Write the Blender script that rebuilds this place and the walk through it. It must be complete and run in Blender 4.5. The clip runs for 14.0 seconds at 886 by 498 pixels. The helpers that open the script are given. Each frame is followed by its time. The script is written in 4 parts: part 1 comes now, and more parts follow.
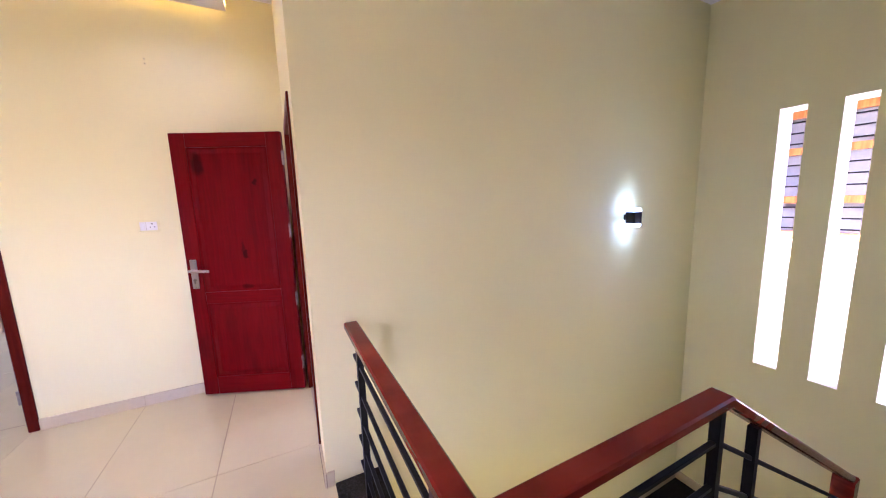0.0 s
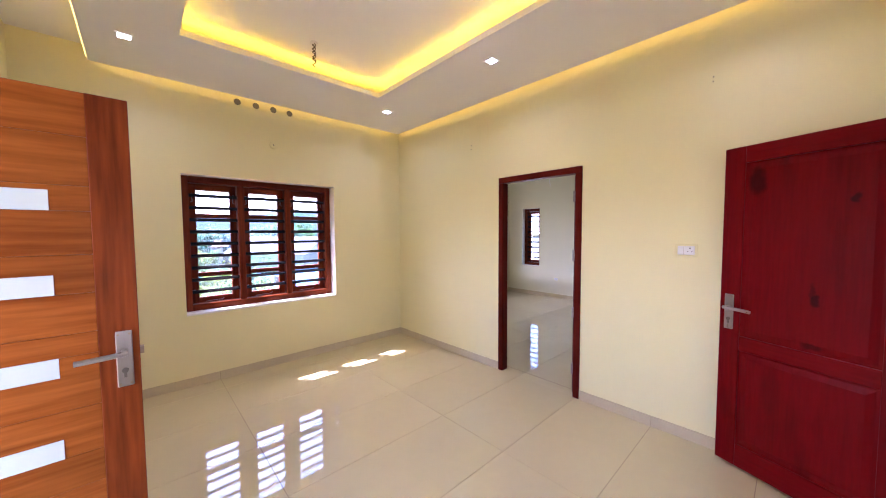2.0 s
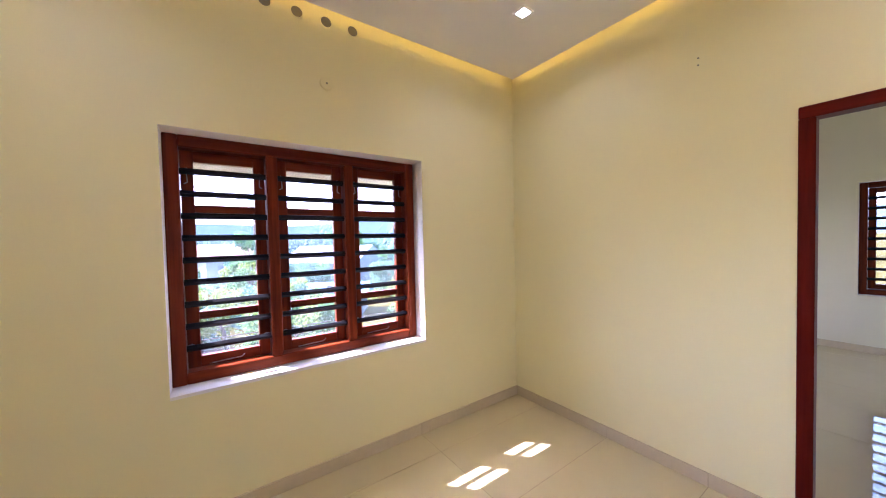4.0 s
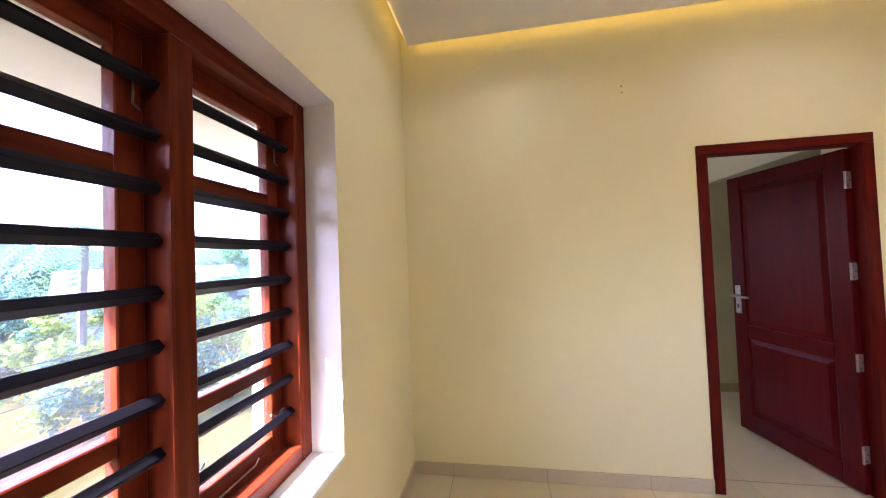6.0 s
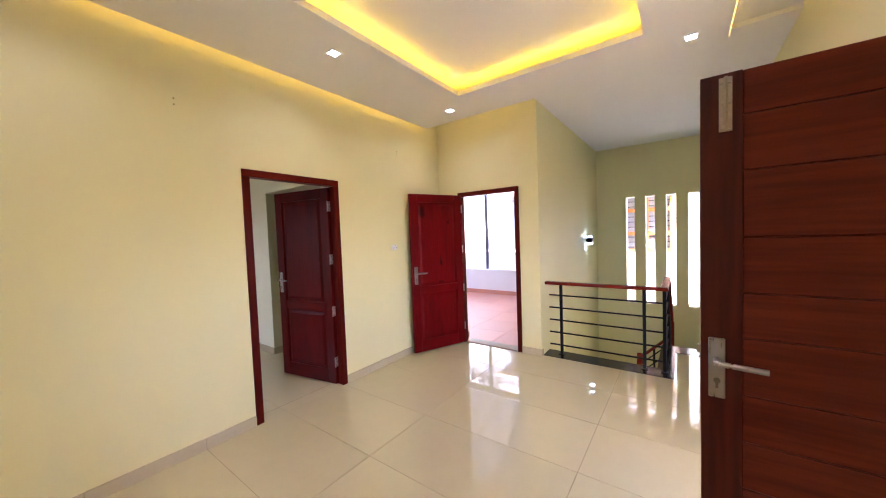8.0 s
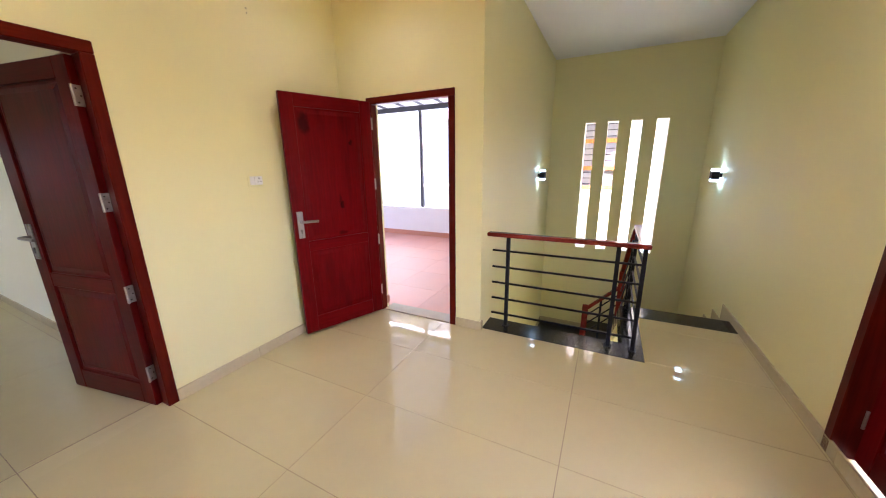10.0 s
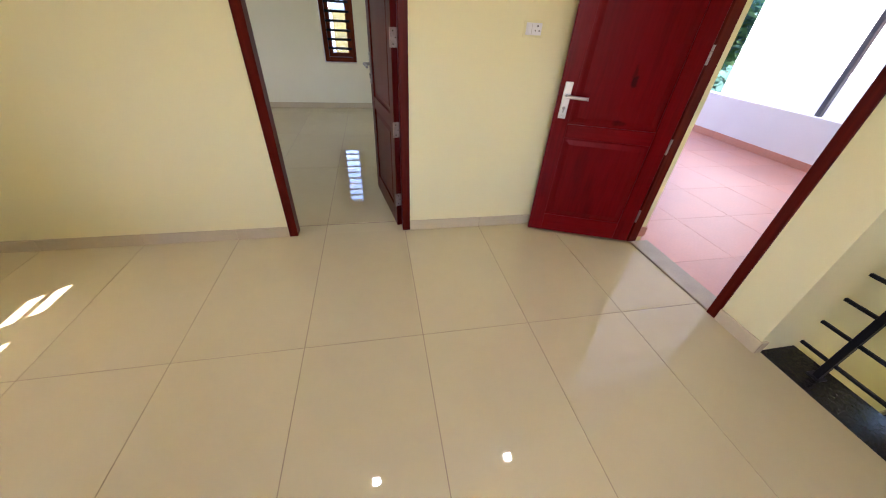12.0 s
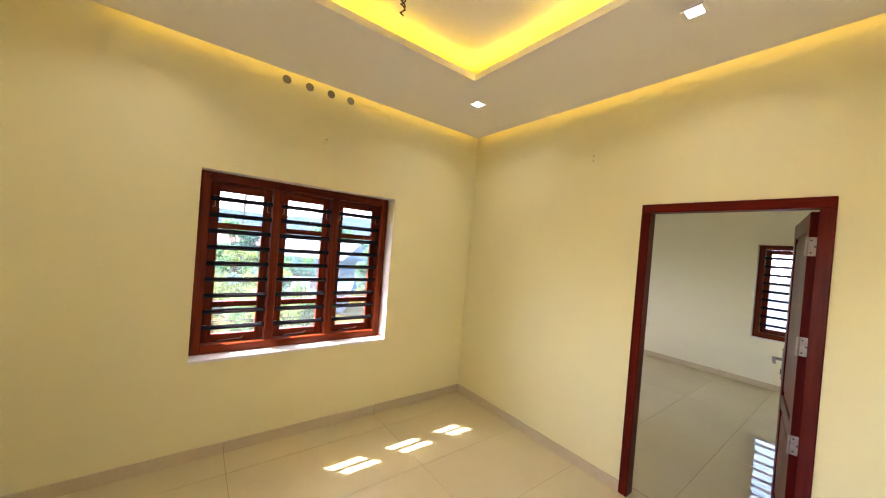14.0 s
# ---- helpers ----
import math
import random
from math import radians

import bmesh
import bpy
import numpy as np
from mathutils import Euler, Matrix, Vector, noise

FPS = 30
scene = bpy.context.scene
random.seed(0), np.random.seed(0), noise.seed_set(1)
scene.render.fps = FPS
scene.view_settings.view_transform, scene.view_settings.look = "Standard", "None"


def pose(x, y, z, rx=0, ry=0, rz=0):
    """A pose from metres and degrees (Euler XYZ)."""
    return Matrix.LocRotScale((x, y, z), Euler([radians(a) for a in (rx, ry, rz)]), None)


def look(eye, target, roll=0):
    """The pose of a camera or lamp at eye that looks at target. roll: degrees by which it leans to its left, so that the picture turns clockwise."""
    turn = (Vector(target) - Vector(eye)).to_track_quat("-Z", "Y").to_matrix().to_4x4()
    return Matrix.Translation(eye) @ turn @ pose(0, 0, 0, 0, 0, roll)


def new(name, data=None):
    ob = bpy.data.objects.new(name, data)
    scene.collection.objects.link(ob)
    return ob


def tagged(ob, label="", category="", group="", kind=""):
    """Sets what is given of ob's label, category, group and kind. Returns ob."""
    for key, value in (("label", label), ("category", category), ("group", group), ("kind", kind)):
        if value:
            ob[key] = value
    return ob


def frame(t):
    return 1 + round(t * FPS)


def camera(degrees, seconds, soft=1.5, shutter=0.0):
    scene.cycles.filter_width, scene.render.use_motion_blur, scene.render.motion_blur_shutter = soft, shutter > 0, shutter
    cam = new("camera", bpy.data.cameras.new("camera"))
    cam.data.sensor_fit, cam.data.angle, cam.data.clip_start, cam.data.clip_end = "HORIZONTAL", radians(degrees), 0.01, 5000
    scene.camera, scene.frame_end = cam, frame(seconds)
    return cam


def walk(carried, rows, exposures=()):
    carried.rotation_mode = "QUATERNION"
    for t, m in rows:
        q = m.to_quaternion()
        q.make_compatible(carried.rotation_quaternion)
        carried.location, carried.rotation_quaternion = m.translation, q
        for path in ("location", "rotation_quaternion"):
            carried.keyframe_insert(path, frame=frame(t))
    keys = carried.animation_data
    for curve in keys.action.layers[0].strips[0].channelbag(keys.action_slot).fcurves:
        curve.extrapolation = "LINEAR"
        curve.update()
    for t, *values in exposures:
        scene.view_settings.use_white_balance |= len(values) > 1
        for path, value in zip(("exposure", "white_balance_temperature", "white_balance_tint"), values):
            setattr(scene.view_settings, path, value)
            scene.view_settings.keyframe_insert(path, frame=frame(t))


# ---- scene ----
cam = camera(106.8, 14.0, 1.1)
PATH = [
    (0, (0.329, 0.31, 1.47), (1.196, 2.089, 1.182), -1.9),
    (0.5, (0.284, 0.308, 1.474), (0.458, 2.293, 1.308), -0.6),
    (1, (0.281, 0.366, 1.495), (-0.26, 2.287, 1.373), 0.3),
    (1.1, (0.282, 0.383, 1.497), (-0.393, 2.262, 1.377), -0.0),
    (1.5, (0.252, 0.473, 1.516), (-0.903, 2.102, 1.4), 0.5),
    (2, (-0.006, 0.574, 1.497), (-1.47, 1.933, 1.395), -0.3),
    (2.5, (-0.392, 0.686, 1.497), (-2.023, 1.841, 1.408), -1.1),
    (2.7, (-0.57, 0.763, 1.487), (-2.239, 1.862, 1.406), -1.4),
    (5, (-2.787, 1.279, 1.46), (-4.234, 2.66, 1.514), -1.0),
    (5.5, (-3.138, 1.368, 1.432), (-4.175, 3.076, 1.531), -1.5),
    (6, (-3.395, 1.213, 1.449), (-3.714, 3.187, 1.5), -2.1),
    (6.5, (-3.447, 0.908, 1.435), (-3.057, 2.869, 1.45), -2.0),
    (7, (-3.443, 0.651, 1.474), (-2.479, 2.403, 1.443), -1.4),
    (7.5, (-3.41, 0.579, 1.472), (-2.046, 2.041, 1.428), -1.6),
    (8, (-3.365, 0.618, 1.489), (-1.751, 1.796, 1.402), -2.1),
    (8.1, (-3.347, 0.646, 1.495), (-1.702, 1.78, 1.397), -1.9),
    (8.2, (-3.332, 0.674, 1.5), (-1.656, 1.759, 1.389), -2.1),
    (10.3, (-1.88, 1.07, 1.44), (-0.166, 1.928, 0.867), 0.7),
    (10.5, (-1.715, 1.068, 1.428), (-0.057, 1.971, 0.768), 0.9),
    (11, (-1.537, 1.071, 1.359), (-0.075, 2.102, 0.466), 2.2),
    (11.5, (-1.551, 1.127, 1.314), (-0.463, 2.412, 0.234), 2.6),
    (12, (-1.502, 1.188, 1.402), (-1.149, 2.78, 0.244), 3.4),
    (12.5, (-1.5, 1.017, 1.427), (-1.935, 2.671, 0.39), 1.1),
    (13, (-1.43, 0.827, 1.517), (-2.528, 2.296, 0.719), 0.5),
    (13.5, (-1.261, 0.81, 1.589), (-2.736, 2.09, 1.159), 1.1),
    (14, (-1.152, 0.882, 1.662), (-2.746, 2.089, 1.642), 4.6),
]
EXPOSURES = [
    (0.0, 4.67, 5280, 53), (0.5, 4.52, 5280, 52), (1.5, 4.22, 5380, 44), (2.0, 4.32, 5400, 43), (2.5, 4.20, 5510, 40), (5.0, 4.10, 5330, 41), (5.5, 3.99, 5380, 42), (6.0, 4.15, 5530, 41),
    (6.5, 4.27, 5780, 40), (7.0, 4.14, 5680, 38), (7.5, 4.16, 5710, 37), (8.0, 4.26, 5750, 35), (10.5, 4.24, 5970, 30), (11.0, 4.11, 5930, 31), (12.0, 4.03, 5830, 30), (12.5, 4.17, 6070, 26), (13.0, 4.29, 6050, 26), (13.5, 4.30, 6140, 27), (14.0, 4.27, 6320, 27),
]
walk(cam, [(t, look(eye, target, roll)) for t, eye, target, roll in PATH], EXPOSURES)

# ---------------------------------------------------------------- sky, sun, exposure
SUN_DIR = Vector((1.0, 0.89, -1.457)).normalized()
world = bpy.data.worlds.new("sky")
scene.world = world
world.use_nodes = True
wn = world.node_tree
sky = wn.nodes.new("ShaderNodeTexSky")
sky.sky_type = "NISHITA"
sky.sun_disc = False
sky.sun_elevation = math.asin(-SUN_DIR.z)
sky.sun_rotation = math.atan2(-SUN_DIR.x, -SUN_DIR.y)
sky.dust_density = 1.5
wn.links.new(sky.outputs[0], wn.nodes["Background"].inputs[0])
wn.nodes["Background"].inputs[1].default_value = 0.15
sun = new("sun", bpy.data.lights.new("sun", "SUN"))
sun.data.energy, sun.data.angle, sun.data.color = 2.6, radians(0.55), (1.0, 0.94, 0.85)
sun.matrix_world = look((0, 0, 0), SUN_DIR)
day = new("bedroom_window_daylight", bpy.data.lights.new("bedroom_window_daylight", "AREA"))
day.data.shape, day.data.size, day.data.size_y, day.data.energy, day.data.color = "RECTANGLE", 2.3, 1.5, 0.65, (1.0, 0.97, 0.86)
day.matrix_world = look((-5.02, 5.6, 1.4), (-1.0, 5.6, 1.2))
COVE_GLOW, GAP_GLOW, SPOT_WATTS, LAMP_WATTS = 1.0, 0.28, 0.15, 0.036


# ---------------------------------------------------------------- materials
def mat(name, base, rough=0.5, metal=0.0, var=0.12, scale=6.0, fine=90.0, bump=0.05, stretch=(1, 1, 1), coat=0.0, spec=0.5, piece=0.0, bump_dist=0.002):
    """Colour with two scales of variation, roughness variation and fine relief."""
    m = bpy.data.materials.new(name)
    m.use_nodes = True
    t, b = m.node_tree, m.node_tree.nodes["Principled BSDF"]
    add, link = t.nodes.new, t.links.new
    co = add("ShaderNodeTexCoord")
    mp = add("ShaderNodeMapping")
    mp.inputs["Scale"].default_value = stretch
    link(co.outputs["Object"], mp.inputs[0])
    n1, n2 = add("ShaderNodeTexNoise"), add("ShaderNodeTexNoise")
    n1.inputs["Scale"].default_value, n1.inputs["Detail"].default_value = scale, 5
    n2.inputs["Scale"].default_value, n2.inputs["Detail"].default_value = fine, 3
    link(mp.outputs[0], n1.inputs[0]), link(mp.outputs[0], n2.inputs[0])
    mix = add("ShaderNodeMix")
    mix.data_type = "FLOAT"
    mix.inputs[0].default_value = 0.35
    link(n1.outputs[0], mix.inputs[2]), link(n2.outputs[0], mix.inputs[3])
    ramp = add("ShaderNodeValToRGB")
    ramp.color_ramp.elements[0].position, ramp.color_ramp.elements[1].position = 0.3, 0.7
    ramp.color_ramp.elements[0].color = (*[c * (1 - var) for c in base], 1)
    ramp.color_ramp.elements[1].color = (*[min(1, c * (1 + var)) for c in base], 1)
    link(mix.outputs[0], ramp.inputs[0])
    out = ramp.outputs[0]
    if piece:
        info, hsv, mr = add("ShaderNodeObjectInfo"), add("ShaderNodeHueSaturation"), add("ShaderNodeMapRange")
        mr.inputs[3].default_value, mr.inputs[4].default_value = 1 - piece, 1 + piece
        link(info.outputs["Random"], mr.inputs[0]), link(mr.outputs[0], hsv.inputs["Value"]), link(out, hsv.inputs["Color"])
        out = hsv.outputs[0]
    link(out, b.inputs["Base Color"])
    rr = add("ShaderNodeMapRange")
    rr.inputs[3].default_value, rr.inputs[4].default_value = rough * 0.85, min(1, rough * 1.2)
    link(n1.outputs[0], rr.inputs[0]), link(rr.outputs[0], b.inputs["Roughness"])
    b.inputs["Metallic"].default_value = metal
    b.inputs["Specular IOR Level"].default_value = spec
    b.inputs["Coat Weight"].default_value = coat
    b.inputs["Coat Roughness"].default_value = 0.08
    if bump:
        bp = add("ShaderNodeBump")
        bp.inputs["Strength"].default_value, bp.inputs["Distance"].default_value = bump, bump_dist
        link(n2.outputs[0], bp.inputs["Height"]), link(bp.outputs[0], b.inputs["Normal"])
    return m


def wood(name, dark, light, rough=0.3, grain=(1, 1, 0.06), coat=0.06, piece=0.12, figure=0.18, stain=0.0, spec=0.2):
    """Grain running along the axis that is squeezed."""
    m = mat(name, light, rough, 0, 0.1, 5, 60, 0.12, grain, coat, spec, piece)
    t = m.node_tree
    add, link = t.nodes.new, t.links.new
    co = [n for n in t.nodes if n.type == "MAPPING"][0]
    wv = add("ShaderNodeTexWave")
    wv.inputs["Scale"].default_value, wv.inputs["Distortion"].default_value = 7.0, 9.0
    wv.inputs["Detail"].default_value, wv.inputs["Detail Scale"].default_value = 4.0, 1.6
    wv.bands_direction = "DIAGONAL"
    link(co.outputs[0], wv.inputs[0])
    ramp = [n for n in t.nodes if n.type == "VALTORGB"][0]
    ramp.color_ramp.elements[0].color, ramp.color_ramp.elements[1].color = (*dark, 1), (*light, 1)
    ramp.color_ramp.elements[0].position, ramp.color_ramp.elements[1].position = 0.33, 0.67
    mix = [n for n in t.nodes if n.type == "MIX"][0]
    mix2 = add("ShaderNodeMix")
    mix2.data_type = "FLOAT"
    mix2.inputs[0].default_value = figure
    mix.inputs[0].default_value = 0.5
    link(mix.outputs[0], mix2.inputs[2]), link(wv.outputs["Fac"], mix2.inputs[3]), link(mix2.outputs[0], ramp.inputs[0])
    if stain:
        # dark heartwood patches and knots
        b = t.nodes["Principled BSDF"]
        src = b.inputs["Base Color"].links[0].from_socket
        mp = add("ShaderNodeMapping")
        mp.inputs["Scale"].default_value = [g ** 0.45 for g in grain]
        tc = [n for n in t.nodes if n.type == "TEX_COORD"][0]
        link(tc.outputs["Object"], mp.inputs[0])
        ns, rp, mul = add("ShaderNodeTexNoise"), add("ShaderNodeValToRGB"), add("ShaderNodeMix")
        ns.inputs["Scale"].default_value, ns.inputs["Detail"].default_value = 4.5, 2.5
        link(mp.outputs[0], ns.inputs[0]), link(ns.outputs[0], rp.inputs[0])
        rp.color_ramp.elements[0].position, rp.color_ramp.elements[1].position = 0.62, 0.82
        rp.color_ramp.elements[0].color, rp.color_ramp.elements[1].color = (1, 1, 1, 1), (1 - stain, 1 - stain, 1 - stain, 1)
        mul.data_type, mul.blend_type = "RGBA", "MULTIPLY"
        mul.inputs[0].default_value = 1.0
        link(src, mul.inputs[6]), link(rp.outputs[0], mul.inputs[7]), link(mul.outputs[2], b.inputs["Base Color"])
    return m


def glow(name, colour, strength):
    m = bpy.data.materials.new(name)
    m.use_nodes = True
    b = m.node_tree.nodes["Principled BSDF"]
    b.inputs["Base Color"].default_value = (0.8, 0.8, 0.8, 1)
    b.inputs["Emission Color"].default_value = (*colour, 1)
    b.inputs["Emission Strength"].default_value = strength
    return m


PAINT = mat("cream_wall_paint", (0.81, 0.752, 0.41), 0.55, 0, 0.025, 1.2, 160, 0.06)
PALE = mat("pale_bedroom_paint", (0.78, 0.75, 0.54), 0.55, 0, 0.025, 1.2, 160, 0.06)
WHITE = mat("white_wall_paint", (0.82, 0.80, 0.75), 0.6, 0, 0.03, 2, 160, 0.06)
OUTER = mat("white_outside_paint", (0.80, 0.79, 0.76), 0.75, 0, 0.05, 1.5, 80, 0.1)
CONCRETE = mat("pale_grey_concrete", (0.40, 0.40, 0.46), 0.8, 0, 0.10, 3, 60, 0.15)
CEIL = mat("ceiling_paint", (0.86, 0.85, 0.82), 0.7, 0, 0.015, 1.5, 160, 0.03)
TILE = mat("polished_beige_tile", (0.605, 0.525, 0.30), 0.02, 0, 0.035, 1.6, 9, 0.0, (1, 1, 1), 0, 0.9, 0.02)
SKIRT = mat("beige_skirting_tile", (0.58, 0.49, 0.31), 0.2, 0, 0.05, 1.6, 40, 0.0, (1, 1, 1), 0, 0.5, 0.02)
SILL_STONE = mat("worn_beige_threshold_stone", (0.36, 0.29, 0.19), 0.5, 0, 0.15, 8, 90, 0.05)
GROUT = mat("brown_grout", (0.32, 0.24, 0.15), 0.85, 0, 0.2, 20, 200, 0.2)
TERRA = mat("orange_terrace_tile", (0.55, 0.24, 0.155), 0.42, 0, 0.08, 2.5, 50, 0.03, (1, 1, 1), 0, 0.6, 0.06)
TERRA_JOINT = mat("reddish_mortar", (0.50, 0.22, 0.145), 0.85, 0, 0.15, 20, 200, 0.2)
GRANITE = mat("black_granite", (0.018, 0.016, 0.015), 0.16, 0, 0.9, 90, 220, 0.02, (1, 1, 1), 0, 0.2)
MAROON = wood("maroon_polished_wood", (0.105, 0.0014, 0.002), (0.165, 0.003, 0.004), 0.3, (1, 1, 0.08), 0.0, 0.1, 0.06, 0.5, 0.09)
MAROON_H = wood("maroon_polished_wood_level", (0.105, 0.0014, 0.002), (0.165, 0.003, 0.004), 0.3, (1, 0.08, 1), 0.0, 0.1, 0.06, 0.35, 0.09)
FRAME_W = wood("red_brown_window_wood", (0.08, 0.011, 0.003), (0.20, 0.034, 0.008), 0.32, (1, 1, 0.07), 0.0, 0.12, 0.14, 0.3, 0.1)
FRAME_H = wood("red_brown_window_wood_level", (0.08, 0.011, 0.003), (0.20, 0.034, 0.008), 0.32, (0.07, 1, 1), 0.0, 0.12, 0.14, 0.3, 0.1)
TEAK = wood("orange_teak_plank", (0.20, 0.046, 0.006), (0.39, 0.118, 0.017), 0.32, (0.07, 1, 1), 0.0, 0.16, 0.12, 0.3, 0.1)
# darker copies of the teak, used on the back face of the balcony door
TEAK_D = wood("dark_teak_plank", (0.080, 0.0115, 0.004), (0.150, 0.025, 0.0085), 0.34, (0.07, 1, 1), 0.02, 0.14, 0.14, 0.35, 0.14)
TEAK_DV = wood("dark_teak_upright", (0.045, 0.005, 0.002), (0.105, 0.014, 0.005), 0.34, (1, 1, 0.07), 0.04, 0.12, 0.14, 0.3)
TEAK_V = wood("orange_teak_upright", (0.12, 0.020, 0.004), (0.29, 0.062, 0.011), 0.32, (1, 1, 0.07), 0.0, 0.12, 0.12, 0.3, 0.1)
RAILWOOD = wood("red_handrail_wood", (0.14, 0.012, 0.008), (0.26, 0.028, 0.016), 0.25, (0.15, 0.15, 1))
BLACK = mat("black_painted_steel", (0.006, 0.006, 0.010), 0.45, 0, 0.2, 20, 200, 0.05, (1, 1, 1), 0, 0.18)
GREY = mat("dark_grey_steel", (0.06, 0.062, 0.07), 0.45, 0, 0.15, 10, 100, 0.05)
STEEL = mat("brushed_steel", (0.38, 0.36, 0.34), 0.28, 1.0, 0.06, 60, 300, 0.05, (1, 1, 0.1))
HINGE = mat("pale_steel_hinge", (0.38, 0.34, 0.30), 0.4, 0.8, 0.2, 40, 200, 0.05)
BRASS = mat("aged_pale_brass", (0.40, 0.33, 0.25), 0.4, 1.0, 0.15, 40, 200, 0.05)
PLASTIC = mat("white_plastic", (0.80, 0.79, 0.77), 0.3, 0, 0.01, 10, 100, 0.0)
FROST = mat("frosted_white_inlay", (0.60, 0.69, 0.66), 0.2, 0, 0.02, 4, 60, 0.0)
DARKHOLE = mat("dark_pipe", (0.16, 0.15, 0.13), 0.7, 0, 0.1, 20, 100, 0.1)
CABLE = mat("dark_cable", (0.05, 0.03, 0.02), 0.5, 0, 0.1, 30, 100, 0.05)
ROOFING = mat("grey_roof_sheet", (0.42, 0.44, 0.46), 0.4, 0.4, 0.1, 3, 60, 0.05)
rt = ROOFING.node_tree
rtr, rmx = rt.nodes.new("ShaderNodeBsdfTranslucent"), rt.nodes.new("ShaderNodeMixShader")
rtr.inputs[0].default_value, rmx.inputs[0].default_value = (0.75, 0.78, 0.80, 1), 0.08
rt.nodes["Principled BSDF"].inputs["Metallic"].default_value = 0.0
rt.links.new(rt.nodes["Principled BSDF"].outputs[0], rmx.inputs[1]), rt.links.new(rtr.outputs[0], rmx.inputs[2]), rt.links.new(rmx.outputs[0], rt.nodes["Material Output"].inputs[0])
ORANGE = wood("orange_varnished_frame", (0.50, 0.13, 0.03), (0.72, 0.24, 0.06), 0.4)
LED = glow("yellow_strip_light", (1.0, 0.62, 0.02), COVE_GLOW)
LED_GAP = glow("warm_gap_light", (1.0, 0.66, 0.10), GAP_GLOW)
COOL = glow("cool_white_diffuser", (0.82, 0.90, 1.0), 3.0)
LENS = glow("cool_lamp_lens", (0.45, 0.75, 1.0), 1.6)
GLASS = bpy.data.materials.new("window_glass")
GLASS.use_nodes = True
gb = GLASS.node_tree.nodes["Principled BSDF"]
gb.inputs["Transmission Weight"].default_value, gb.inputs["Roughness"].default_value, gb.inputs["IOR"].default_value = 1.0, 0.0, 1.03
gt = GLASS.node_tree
# thin uneven translucent veil in the glass stands in for haze outdoors
ghaze, gmix = gt.nodes.new("ShaderNodeBsdfTranslucent"), gt.nodes.new("ShaderNodeMixShader")
ghaze.inputs[0].default_value = (0.86, 1.0, 0.96, 1)
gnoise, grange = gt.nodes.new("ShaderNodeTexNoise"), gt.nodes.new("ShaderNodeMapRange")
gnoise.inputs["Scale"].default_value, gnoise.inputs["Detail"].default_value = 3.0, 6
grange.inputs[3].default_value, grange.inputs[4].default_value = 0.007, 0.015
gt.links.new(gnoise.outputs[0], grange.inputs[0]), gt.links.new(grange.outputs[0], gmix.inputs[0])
gt.links.new(gb.outputs[0], gmix.inputs[1]), gt.links.new(ghaze.outputs[0], gmix.inputs[2]), gt.links.new(gmix.outputs[0], gt.nodes["Material Output"].inputs[0])
DARKGLASS = mat("pale_reflecting_pane", (0.26, 0.26, 0.31), 0.08, 0, 0.1, 3, 30, 0.0)


# ---------------------------------------------------------------- mesh helpers
def box(bm, x0, x1, y0, y1, z0, z1, r=0.0, m=None, idx=0):
    """A box; r: bevel; m: a matrix for it."""
    mid = Matrix.Translation(((x0 + x1) / 2, (y0 + y1) / 2, (z0 + z1) / 2)) @ Matrix.Diagonal((x1 - x0, y1 - y0, z1 - z0, 1))
    got = bmesh.ops.create_cube(bm, size=1, matrix=(m @ mid) if m else mid)
    faces = list({f for v in got["verts"] for f in v.link_faces})
    for f in faces:
        f.material_index = idx
    if r:
        bmesh.ops.bevel(bm, geom=list({e for v in got["verts"] for e in v.link_edges}), offset=r, segments=1, affect="EDGES", profile=0.5)
    return bm


def rod(bm, a, b, r0, r1=None, n=10):
    a, b = Vector(a), Vector(b)
    q = (b - a).to_track_quat("Z", "Y").to_matrix().to_4x4()
    bmesh.ops.create_cone(bm, cap_ends=True, segments=n, radius1=r0, radius2=r0 if r1 is None else r1, depth=(b - a).length, matrix=Matrix.Translation((a + b) / 2) @ q)
    return bm


def tube(bm, pts, r, n=6):
    for a, b in zip(pts, pts[1:]):
        rod(bm, a, b, r, r, n)
    return bm


def mesh_of(name, bm, materials, smooth=False):
    me = bpy.data.meshes.new(name)
    bmesh.ops.recalc_face_normals(bm, faces=bm.faces)
    bm.to_mesh(me)
    bm.free()
    for m in materials if isinstance(materials, (list, tuple)) else [materials]:
        me.materials.append(m)
    if smooth:
        for p in me.polygons:
            p.use_smooth = True
    return me


def part(name, bm, material, parent, label="", at=None):
    ob = new(name, mesh_of(name, bm, material))
    ob.parent = parent
    if at is not None:
        ob.matrix_local = at
    return tagged(ob, label)


def thing(name, m, label, category, group="", kind=""):
    ob = new(name)
    ob.empty_display_size = 0.1
    ob.matrix_world = m
    return tagged(ob, label, category, group, kind)


def setting(name, bm, material, label="", category=""):
    return tagged(new(name, mesh_of(name, bm, material)), label, category or name.split("_")[0], "", "structure")


def nb():
    return bmesh.new()


